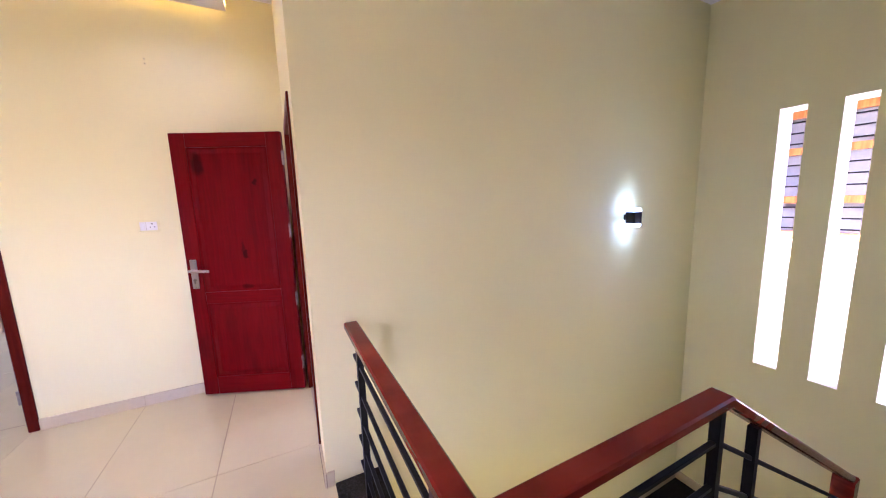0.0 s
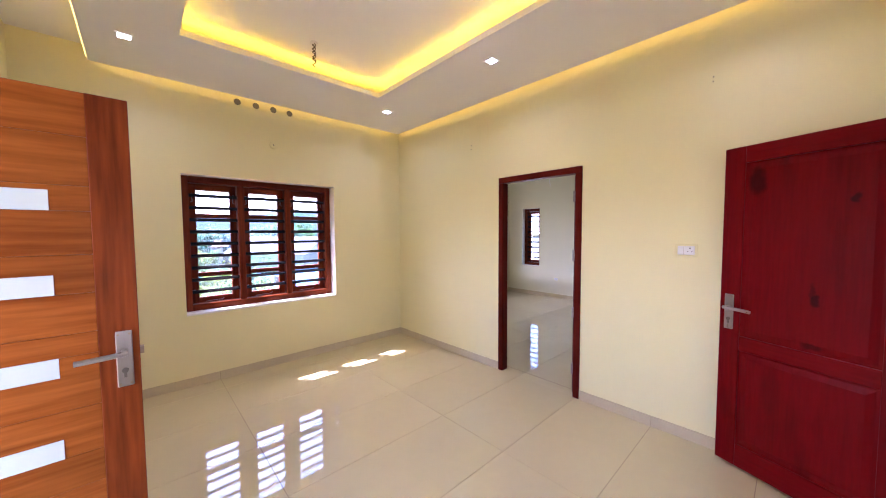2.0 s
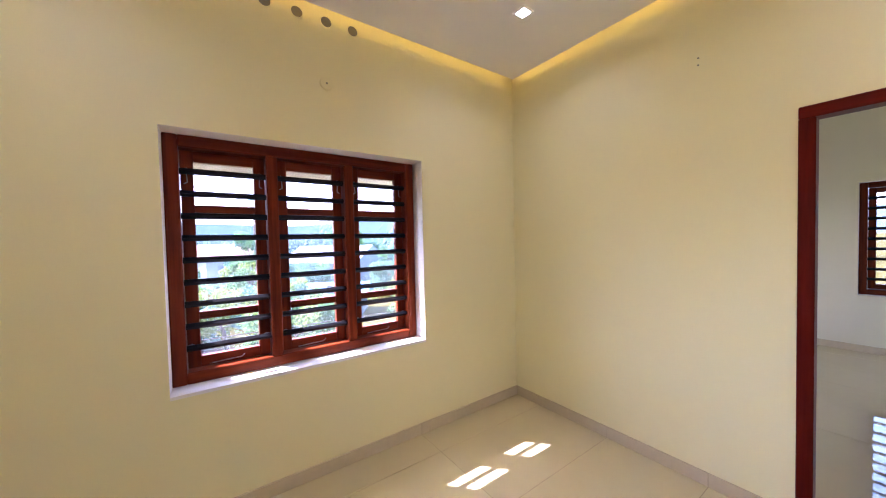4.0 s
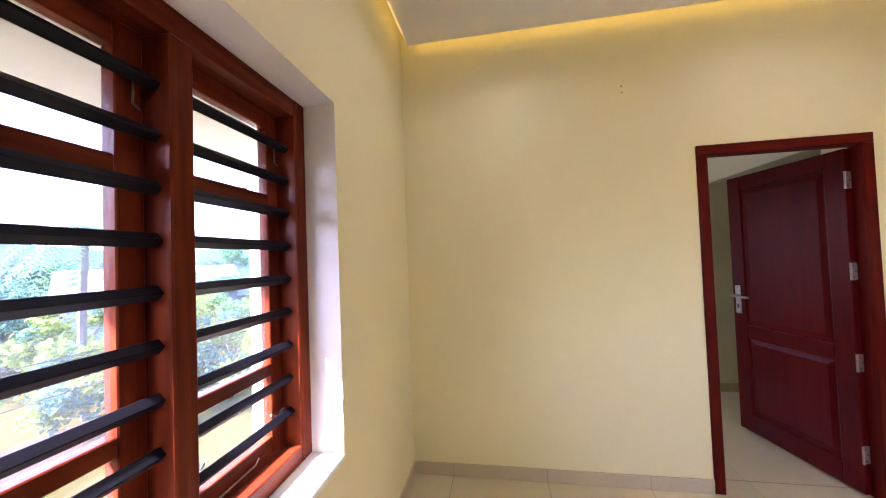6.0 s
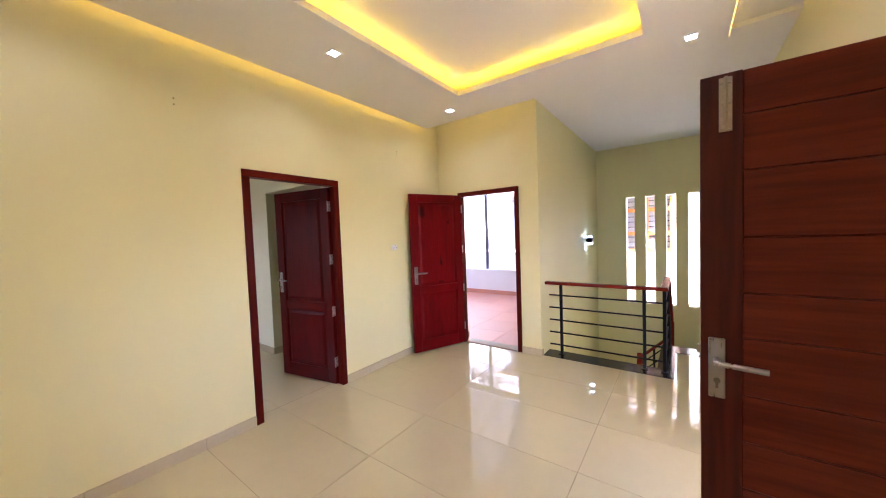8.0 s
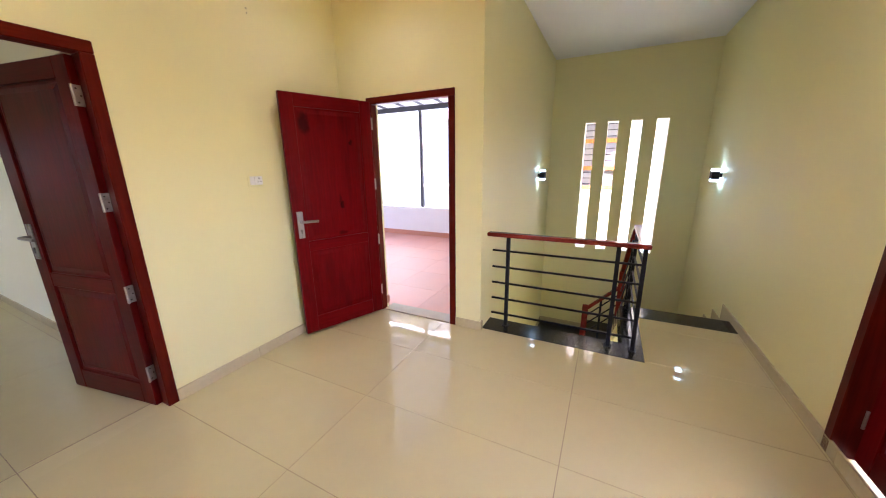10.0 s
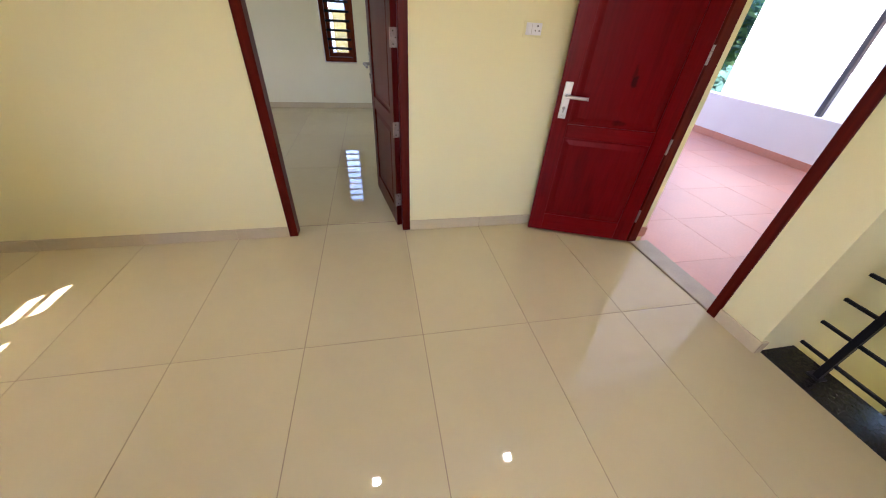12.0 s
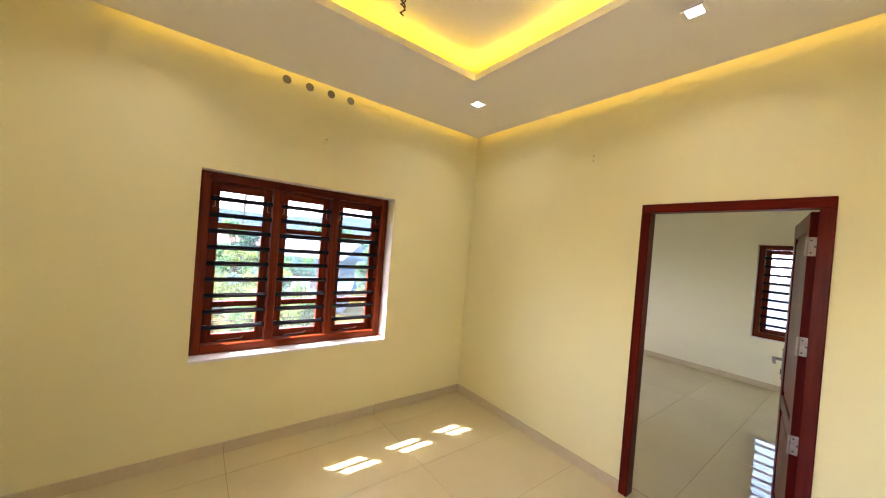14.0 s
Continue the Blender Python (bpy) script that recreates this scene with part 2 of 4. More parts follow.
def wall_mesh(axis, p0, p1, a0, a1, z0, z1, holes=(), reveal=0):
    """A wall between p0 and p1 across, a0 to a1 along, with openings (a0, a1, z0, z1) right through it."""
    bm = nb()
    aa = sorted({a0, a1, *[h[0] for h in holes], *[h[1] for h in holes]})
    zz = sorted({z0, z1, *[h[2] for h in holes], *[h[3] for h in holes]})

    def solid(i, k):
        if not (0 <= i < len(aa) - 1 and 0 <= k < len(zz) - 1):
            return False
        a, z = (aa[i] + aa[i + 1]) / 2, (zz[k] + zz[k + 1]) / 2
        return not any(h[0] < a < h[1] and h[2] < z < h[3] for h in holes)

    def vert(p, a, z):
        return bm.verts.new((p, a, z) if axis == "x" else (a, p, z))

    def quad(c, idx=0):
        bm.faces.new([vert(*v) for v in c]).material_index = idx

    for i in range(len(aa) - 1):
        for k in range(len(zz) - 1):
            if not solid(i, k):
                continue
            A, B, C, D = aa[i], aa[i + 1], zz[k], zz[k + 1]
            quad([(p0, A, C), (p0, B, C), (p0, B, D), (p0, A, D)])
            quad([(p1, A, C), (p1, B, C), (p1, B, D), (p1, A, D)])
            for di, dk, c in ((-1, 0, [(p0, A, C), (p1, A, C), (p1, A, D), (p0, A, D)]), (1, 0, [(p0, B, C), (p1, B, C), (p1, B, D), (p0, B, D)]),
                              (0, -1, [(p0, A, C), (p1, A, C), (p1, B, C), (p0, B, C)]), (0, 1, [(p0, A, D), (p1, A, D), (p1, B, D), (p0, B, D)])):
                if not solid(i + di, k + dk):
                    inside = 0 <= i + di < len(aa) - 1 and 0 <= k + dk < len(zz) - 1
                    quad(c, reveal if inside else 0)
    bmesh.ops.remove_doubles(bm, verts=bm.verts, dist=0.0005)
    return bm


# ---------------------------------------------------------------- plan
XW, YN, XE, YS, YST, XSE = -4.0, 3.413, 0.42, -0.08, 1.98, 3.68
CEIL_Z, SLAB_Z, LOW = 2.895, 3.035, -3.10
WIN = (0.897, 2.41, 0.71, 2.07)
SLITS = [(1.335, 1.478), (1.022, 1.165), (0.712, 0.853), (0.390, 0.535)]
BD = (-2.182, -1.287, -0.02, 2.065)
TD = (2.22, 3.10, -0.05, 2.045)
SD = (-1.90, -0.95, -0.02, 2.10)
SD2 = (-0.88, 0.0, -0.02, 2.10)
BWIN = (-2.225, -1.728, 0.69, 2.05)
YB = 7.5
XB = -5.0
BWIN2 = (-4.60, -4.13, 0.69, 2.05)

setting("wall_west", wall_mesh("x", XW - 0.26, XW, YS - 0.23, YN, -0.2, 3.3, [WIN], 1), [PAINT, WHITE], "cream painted wall with a three-light window", "wall")
setting("wall_north", wall_mesh("y", YN, YN + 0.13, XB, XE + 0.16, -0.02, 3.3, [BD]), PAINT, "cream painted wall with an open bedroom doorway", "wall")
setting("wall_east", wall_mesh("x", XE, XE + 0.16, YST, YN, -0.05, 3.3, [TD]), [PAINT], "cream painted wall with the terrace doorway", "wall")
setting("wall_stair_north", wall_mesh("y", YST, YST + 0.2, XE + 0.16, XSE, LOW, 3.3), PAINT, "cream painted wall beside the stairwell", "wall")
# lower opening, last in the list, is unseen, added to light the stairwell
setting("wall_stair_east", wall_mesh("x", XSE, XSE + 0.22, YS - 0.23, YST + 0.2, LOW, 3.3, [(a, b, 0.085, 2.055) for a, b in SLITS] + [(0.3, 1.7, -2.8, -1.6)], 1), [PAINT, WHITE], "cream stairwell wall with four tall slit openings", "wall")
setting("wall_south", wall_mesh("y", YS - 0.23, YS, XW, XSE, -0.2, 3.3, [SD, SD2]), PAINT, "cream painted wall with the balcony doorway", "wall")
# south opening down here is unseen too, added to let daylight up
bm = wall_mesh("y", YS - 0.23, YS, 0.46, XSE, LOW, -0.2, [(0.9, 2.4, LOW, -1.2)])
box(bm, 0.26, 0.46, YS - 0.23, YST + 0.2, LOW, -0.2)
setting("wall_lower", bm, PAINT, "cream painted lower walls of the stairwell", "wall")
bm = nb()
box(bm, 0.46, XSE, YS, YST, LOW - 0.2, LOW)
setting("floor_lower", bm, TILE, "beige tiled floor below the stairs", "floor")
# bedroom shell
setting("wall_bedroom_west", wall_mesh("x", XB - 0.22, XB, YN, YB + 0.22, -0.2, 3.3, [(4.4, 6.8, 0.60, 2.20)], 1), [PALE, WHITE], "pale bedroom wall with a window", "wall")
bm = wall_mesh("y", YB, YB + 0.22, XB, 0.9, -0.02, 3.3, [BWIN, BWIN2], 1)
setting("wall_bedroom_north", bm, [PALE, WHITE], "pale bedroom wall with a narrow barred window", "wall")
bm = wall_mesh("x", -1.25, -1.0, YN + 0.13, YB, -0.02, 3.3, [(3.75, 4.96, -0.02, 2.1)])
setting("wall_bedroom_east", bm, PALE, "pale bedroom wall with an opening to a recess", "wall")
bm = nb()
box(bm, -1.0, 0.3, 4.96, 5.1, -0.02, 3.0)
box(bm, 0.3, 0.42, YN + 0.13, 5.1, -0.02, 3.0)
setting("wall_recess", bm, PAINT, "pale walls of a recess off the bedroom", "wall")

# ceilings: a suspended panel with a lit recess, below the slab
bm = nb()
box(bm, XW - 0.2, XSE + 0.2, YS - 0.2, YN, SLAB_Z, SLAB_Z + 0.22)
box(bm, XB - 0.2, 0.9, YN + 0.13, YB, 2.98, 3.15)
setting("ceiling_slab", bm, CEIL, "white painted slab above the suspended panel", "ceiling")
COVE = (-3.02, -0.475, 0.845, 2.465)
PX0, PX1, PY0, PY1 = XW + 0.065, 0.11, 0.335, YN - 0.06
bm = nb()


def slab_with_hole(bm, x0, x1, y0, y1, h, z0, z1):
    box(bm, x0, h[0], y0, y1, z0, z1), box(bm, h[1], x1, y0, y1, z0, z1)
    box(bm, h[0], h[1], y0, h[2], z0, z1), box(bm, h[0], h[1], h[3], y1, z0, z1)


slab_with_hole(bm, PX0, PX1, PY0, PY1, COVE, CEIL_Z, CEIL_Z + 0.045)
box(bm, PX1, XSE, YS, YST, 3.0, SLAB_Z), box(bm, PX1 - 0.015, PX1, PY0, YST, CEIL_Z + 0.045, SLAB_Z)
setting("ceiling", bm, CEIL, "white suspended ceiling with a glowing recess", "ceiling")

# hidden strip lights on the panel
def strip_light(x0, x1, y0, y1, material, label):
    ob = thing("strip_light", pose(0, 0, 0), label, "strip light", "strip lights above the ceiling panel")
    part("tape", box(nb(), x0, x1, y0, y1, CEIL_Z + 0.0465, CEIL_Z + 0.056), material, ob)
    part("holder", box(nb(), x0 - 0.004, x1 + 0.004, y0 - 0.004, y1 + 0.004, CEIL_Z + 0.045, CEIL_Z + 0.0465), PLASTIC, ob)


cx0, cx1, cy0, cy1 = COVE
for x0, x1, y0, y1 in ((cx0 - 0.06, cx1 + 0.06, cy1 + 0.04, cy1 + 0.055), (cx0 - 0.06, cx1 + 0.06, cy0 - 0.055, cy0 - 0.04), (cx0 - 0.055, cx0 - 0.04, cy0, cy1), (cx1 + 0.04, cx1 + 0.055, cy0, cy1)):
    strip_light(x0, x1, y0, y1, LED, "glowing yellow strip light hidden in the ceiling recess")
for x0, x1, y0, y1 in ((PX0 + 0.03, PX1 - 0.03, PY1 + 0.001, PY1 + 0.007), (PX0 - 0.007, PX0 - 0.001, PY0 + 0.05, PY1 - 0.05), (PX1 + 0.001, PX1 + 0.007, YST + 0.05, PY1 - 0.05), (PX0 + 0.03, PX1 - 0.1, PY0 - 0.007, PY0 - 0.001)):
    ob = thing("strip_light", pose(0, 0, 0), "warm yellow strip light along the ceiling panel's edge", "strip light", "strip lights above the ceiling panel")
    part("tape", box(nb(), x0, x1, y0, y1, CEIL_Z + 0.014, CEIL_Z + 0.024), LED_GAP, ob)


# ---------------------------------------------------------------- lamps
def spot_light(x, y):
    ob = thing("ceiling_spotlight", pose(x, y, CEIL_Z), "square white recessed ceiling spotlight, lit cool white", "spotlight", "ceiling spotlights")
    bm = nb()
    slab_with_hole(bm, -0.046, 0.046, -0.046, 0.046, (-0.033, 0.033, -0.033, 0.033), -0.006, 0.0)
    part("rim", bm, PLASTIC, ob)
    part("diffuser", box(nb(), -0.0325, 0.0325, -0.0325, 0.0325, -0.003, -0.001), COOL, ob, "glowing cool white diffuser")
    la = new("spot_lamp", bpy.data.lights.new("spot_lamp", "AREA"))
    la.data.size, la.data.energy, la.data.color = 0.08, SPOT_WATTS, (1.0, 0.95, 0.88)
    la.data.spread = radians(145)
    la.matrix_world = pose(x, y, CEIL_Z - 0.012)


for x in (-3.29, -1.755, -0.21):
    for y in (0.56, 2.75):
        spot_light(x, y)


def wall_lamp(x, y, face):
    """face: +1 looks along +y, -1 along -y."""
    ob = thing("wall_lamp", pose(x, y, 1.30), "small black up-and-down wall lamp, lit cool white", "wall lamp", "stairwell wall lamps")
    s = face
    part("bracket", box(nb(), -0.022, 0.022, *sorted((0, s * 0.035)), -0.022, 0.022, 0.003), BLACK, ob)
    part("body", box(nb(), -0.045, 0.045, *sorted((s * 0.03, s * 0.105)), -0.045, 0.045, 0.005), BLACK, ob)
    for k in (-1, 1):
        part("lens", box(nb(), -0.04, 0.04, *sorted((s * 0.035, s * 0.10)), *sorted((k * 0.045, k * 0.07)), 0.004), LENS, ob, "glowing white lens")
        la = new("wall_lamp_light", bpy.data.lights.new("wall_lamp_light", "SPOT"))
        la.data.energy, la.data.color, la.data.spot_size, la.data.spot_blend, la.data.shadow_soft_size = LAMP_WATTS, (0.38, 0.70, 1.0), radians(110), 0.8, 0.03
        la.matrix_world = look((x, y + s * 0.075, 1.30 + k * 0.085), (x, y + s * 0.03, 1.30 + k * 0.5))


wall_lamp(2.72, YST, -1)
wall_lamp(2.70, YS, 1)


# ---------------------------------------------------------------- doors
def handle_set(leaf, x, y, s, toward, z=1.07):
    """Back plate, lever and key hole on a leaf face; s: side of the leaf, toward: where the lever points along the leaf."""
    plate = part("handle_plate", box(nb(), x - 0.024, x + 0.024, *sorted((y, y + s * 0.008)), z - 0.12, z + 0.10, 0.003), STEEL, leaf, "brushed steel handle plate")
    bm = nb()
    rod(bm, (x, y, z + 0.02), (x, y + s * 0.05, z + 0.02), 0.011)
    rod(bm, (x - toward * 0.01, y + s * 0.05, z + 0.02), (x + toward * 0.13, y + s * 0.052, z + 0.015), 0.010)
    part("lever", bm, STEEL, plate, "steel lever")
    bm = rod(nb(), (x, y, z - 0.055), (x, y + s * 0.014, z - 0.055), 0.010)
    box(bm, x - 0.004, x + 0.004, *sorted((y, y + s * 0.014)), z - 0.082, z - 0.05)
    part("key_cylinder", bm, DARKHOLE, plate)
    for dx in (-0.016, 0.016):
        for dz in (-0.108, 0.088):
            part("screw", rod(nb(), (x + dx, y, z + dz), (x + dx, y + s * 0.0105, z + dz), 0.004, n=6), BRASS, plate)


def hinge(leaf, t, z, s):
    """A butt hinge let into the edge of a leaf, its knuckle on the side s."""
    bm = box(nb(), -0.003, 0.0, -t + 0.002, t - 0.002, z - 0.05, z + 0.05, 0.0008)
    for k in range(3):
        rod(bm, (-0.005, s * (t + 0.004), z - 0.05 + k * 0.034), (-0.005, s * (t + 0.004), z - 0.018 + k * 0.034), 0.0065, n=8)
    ob = part("hinge", bm, HINGE, leaf, "pale steel butt hinge")
    for dz in (-0.033, 0.0, 0.033):
        part("screw", rod(nb(), (-0.001, (0.007 if dz else -0.007), z + dz), (-0.0042, (0.007 if dz else -0.007), z + dz), 0.0045, n=6), CABLE, ob)


def panel_door(name, m, w, h, label, hinges_s, woods=None, grip=0.98):
    """A two-panel leaf; local x from the hinge, y through its thickness."""
    t = 0.019
    mv, mr, mp = woods or (MAROON, MAROON_R, MAROON)
    ob = thing(name, m, label, "door")
    st, ra, lock = 0.105, 0.10, 0.78
    for x0, x1 in ((0, st), (w - st, w)):
        part("stile", box(nb(), x0, x1, -t, t, 0, h, 0.003), mv, ob)
    for z0, z1 in ((0, 0.14), (lock - 0.045, lock + 0.045), (h - ra, h)):
        part("rail", box(nb(), st, w - st, -t + 0.001, t - 0.001, z0, z1, 0.003), mr, ob)
    for z0, z1 in ((0.14, lock - 0.045), (lock + 0.045, h - ra)):
        bm = box(nb(), st, w - st, -t + 0.012, t - 0.012, z0, z1)
        for s in (-1, 1):
            got = bmesh.ops.create_cube(bm, size=1, matrix=Matrix.Translation((w / 2, s * (t - 0.008), (z0 + z1) / 2)) @ Matrix.Diagonal((w - 2 * st - 0.03, 0.008, z1 - z0 - 0.03, 1)))
            for v in got["verts"]:
                if v.co.y * s > t - 0.008:
                    v.co.x += 0.03 if v.co.x < w / 2 else -0.03
                    v.co.z += 0.03 if v.co.z < (z0 + z1) / 2 else -0.03
        part("panel", bm, mp, ob)
    for s in (-1, 1):
        handle_set(ob, w - 0.052, s * t, s, -1, grip)
    for z in (0.225, 0.745, 1.27, 1.80):
        hinge(ob, t, z, hinges_s)
    return ob


def knotted(base, name, spots):
    """A copy of a wood with dark knots: (x, z, half width, half height, depth) on the leaf."""
    m = base.copy()
    m.name = name
    t = m.node_tree
    add, link = t.nodes.new, t.links.new
    b = t.nodes["Principled BSDF"]
    tc = [n for n in t.nodes if n.type == "TEX_COORD"][0]
    ns = add("ShaderNodeTexNoise")
    ns.inputs["Scale"].default_value = 14.0
    link(tc.outputs["Object"], ns.inputs[0])
    warp = add("ShaderNodeVectorMath")
    warp.operation = "MULTIPLY_ADD"
    warp.inputs[1].default_value = (0.05, 0.0, 0.09)
    link(ns.outputs["Color"], warp.inputs[0]), link(tc.outputs["Object"], warp.inputs[2])
    for x, z, rx, rz, dark in spots:
        sub, sca, ln, mr, mul = add("ShaderNodeVectorMath"), add("ShaderNodeVectorMath"), add("ShaderNodeVectorMath"), add("ShaderNodeMapRange"), add("ShaderNodeMix")
        sub.operation, sca.operation, ln.operation = "SUBTRACT", "MULTIPLY", "LENGTH"
        sub.inputs[1].default_value, sca.inputs[1].default_value = (x + 0.025, 0, z + 0.045), (1 / rx, 0, 1 / rz)
        link(warp.outputs[0], sub.inputs[0]), link(sub.outputs[0], sca.inputs[0]), link(sca.outputs[0], ln.inputs[0])
        mr.interpolation_type = "SMOOTHSTEP"
        mr.inputs[1].default_value, mr.inputs[2].default_value, mr.inputs[3].default_value, mr.inputs[4].default_value = 0.45, 1.15, dark, 1.0
        link(ln.outputs["Value"], mr.inputs[0])
        mul.data_type, mul.blend_type = "RGBA", "MULTIPLY"
        mul.inputs[0].default_value = 1.0
        link(b.inputs["Base Color"].links[0].from_socket, mul.inputs[6]), link(mr.outputs[0], mul.inputs[7]), link(mul.outputs[2], b.inputs["Base Color"])
    return m


KNOTTED = knotted(MAROON, "maroon_wood_with_knots", [(0.60, 1.77, 0.055, 0.10, 0.3), (0.33, 1.10, 0.022, 0.028, 0.25), (0.345, 1.14, 0.014, 0.06, 0.55), (0.21, 1.63, 0.022, 0.026, 0.3), (0.345, 0.86, 0.05, 0.03, 0.5), (0.26, 1.34, 0.03, 0.20, 0.85), (0.50, 0.55, 0.05, 0.16, 0.8), (0.30, 0.42, 0.03, 0.13, 0.85)])
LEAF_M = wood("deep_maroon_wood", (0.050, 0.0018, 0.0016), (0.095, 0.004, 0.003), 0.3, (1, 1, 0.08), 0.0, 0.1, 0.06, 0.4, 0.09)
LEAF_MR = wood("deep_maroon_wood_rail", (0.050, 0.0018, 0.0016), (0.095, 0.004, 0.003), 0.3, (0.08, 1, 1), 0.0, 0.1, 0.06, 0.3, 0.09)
FRAME_M = wood("dark_red_frame_wood", (0.062, 0.0035, 0.0018), (0.125, 0.010, 0.004), 0.3, (1, 1, 0.08), 0.0, 0.1, 0.08, 0.3, 0.09)
FRAME_MR = wood("dark_red_frame_wood_level", (0.062, 0.0035, 0.0018), (0.125, 0.010, 0.004), 0.3, (0.08, 1, 1), 0.0, 0.1, 0.08, 0.3, 0.09)
MAROON_R = wood("maroon_polished_wood_rail", (0.105, 0.0014, 0.002), (0.165, 0.003, 0.004), 0.3, (0.08, 1, 1), 0.0, 0.1, 0.06, 0.35, 0.09)


def door_frame(name, m, w, h, depth, label, material=None, jamb=0.058):
    """Local x across the opening, y into the wall."""
    ob = thing(name, m, label, "door frame", "", "structure")
    v, r = (material or (FRAME_M, FRAME_MR))
    part("jamb", box(nb(), 0, jamb, 0, depth, 0, h - jamb, 0.004), v, ob)
    part("jamb", box(nb(), w - jamb, w, 0, depth, 0, h - jamb, 0.004), v, ob)
    part("head", box(nb(), 0, w, 0, depth, h - jamb, h, 0.004), r, ob)
    return ob


door_frame("door_frame_1", pose(BD[0], YN - 0.012, 0), BD[1] - BD[0], 2.065, 0.09, "maroon polished wooden door frame to the bedroom")
door_frame("door_frame_2", pose(XE - 0.012, TD[1], 0.0, 0, 0, -90), TD[1] - TD[0], 2.045, 0.075, "maroon polished wooden door frame to the terrace")
door_frame("door_frame_3", pose(SD[1], YS + 0.012, 0, 0, 0, 180), SD[1] - SD[0], 2.10, 0.235, "maroon polished wooden frame of the balcony doorway")
door_frame("door_frame_4", pose(SD2[1], YS + 0.012, 0, 0, 0, 180), SD2[1] - SD2[0], 2.10, 0.14, "maroon polished wooden door frame near the stairs")
# leaf is unseen; added closed here to hold back light from the south
panel_door("door_4", pose(SD2[1] - 0.066, YS - 0.10, 0.012, 0, 0, 180), SD2[1] - SD2[0] - 0.132, 2.02, "maroon two-panel wooden door, unseen, added closed to hold back light", -1)
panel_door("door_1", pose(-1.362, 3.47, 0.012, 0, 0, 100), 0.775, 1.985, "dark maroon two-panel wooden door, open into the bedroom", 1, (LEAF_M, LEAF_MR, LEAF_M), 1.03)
panel_door("door_2", pose(0.385, 3.045, 0.02, 0, 0, 158), 0.765, 1.985, "glossy maroon two-panel wooden door, open against the wall", 1, (MAROON, MAROON_R, KNOTTED))
bm = box(nb(), XE + 0.0, XE + 0.16, TD[0] + 0.065, TD[1] - 0.065, -0.05, 0.012, 0.004)
setting("threshold", bm, SILL_STONE, "beige stone threshold of the terrace doorway", "threshold")

# balcony door leaf: planks, with pale inlays on its outer face
sdoor = thing("door_3", pose(-1.815, -0.27, 0.012, 0, 0, 90), "orange teak plank door with pale inlay strips, standing open", "door")
W3, H3, T3 = 0.835, 2.0, 0.02
for x0, x1 in ((0, 0.11), (W3 - 0.115, W3)):
    part("stile", box(nb(), x0, x1, -T3, 0, 0, H3, 0.002), TEAK_V, sdoor)
    part("stile", box(nb(), x0, x1, 0, T3, 0, H3, 0.002), TEAK_DV, sdoor, "darker back stile")
back = [0.0, 0.16, 0.34, 0.53, 0.70, 0.87, 1.075, 1.235, 1.43, 1.66, 1.85, H3]
edges = [0.0, 0.147, 0.25, 0.363, 0.54, 0.665, 0.84, 1.038, 1.12, 1.267, 1.41, 1.569, 1.66, 1.84, H3]

for z0, z1 in zip(edges, edges[1:]):
    part("plank", box(nb(), 0.11, W3 - 0.115, -T3 + 0.004, 0, z0 + 0.0004, z1 - 0.0004, 0.0012), TEAK, sdoor)
for z0, z1 in zip(back, back[1:]):
    part("plank", box(nb(), 0.11, W3 - 0.115, 0, T3 - 0.004, z0 + 0.001, z1 - 0.001, 0.003), TEAK_D, sdoor, "darker back plank")
for z0, z1 in ((0.075, 0.147), (0.363, 0.435), (0.665, 0.737), (0.966, 1.038), (1.267, 1.339), (1.569, 1.641)):
    part("inlay", box(nb(), 0.20, W3 - 0.215, -T3 + 0.002, -T3 + 0.006, z0, z1), FROST, sdoor, "pale frosted inlay strip")
for s in (-1, 1):
    handle_set(sdoor, W3 - 0.045, s * T3, s, -1, 1.005 if s < 0 else 0.968)
bm = box(nb(), W3 - 0.087, W3 - 0.051, T3, T3 + 0.004, 1.80, 1.985, 0.001)
rod(bm, (W3 - 0.069, T3 + 0.010, 1.81), (W3 - 0.069, T3 + 0.010, 1.985), 0.006, n=8)
rod(bm, (W3 - 0.069, T3 + 0.008, 1.87), (W3 - 0.069, T3 + 0.024, 1.87), 0.005, n=8)
for z in (1.815, 1.90, 1.97):
    box(bm, W3 - 0.085, W3 - 0.053, T3, T3 + 0.014, z - 0.008, z + 0.008, 0.002)
part("tower_bolt", bm, BRASS, sdoor, "pale metal tower bolt")
part("latch", box(nb(), W3, W3 + 0.012, -0.008, 0.008, 1.0, 1.03), BRASS, sdoor)


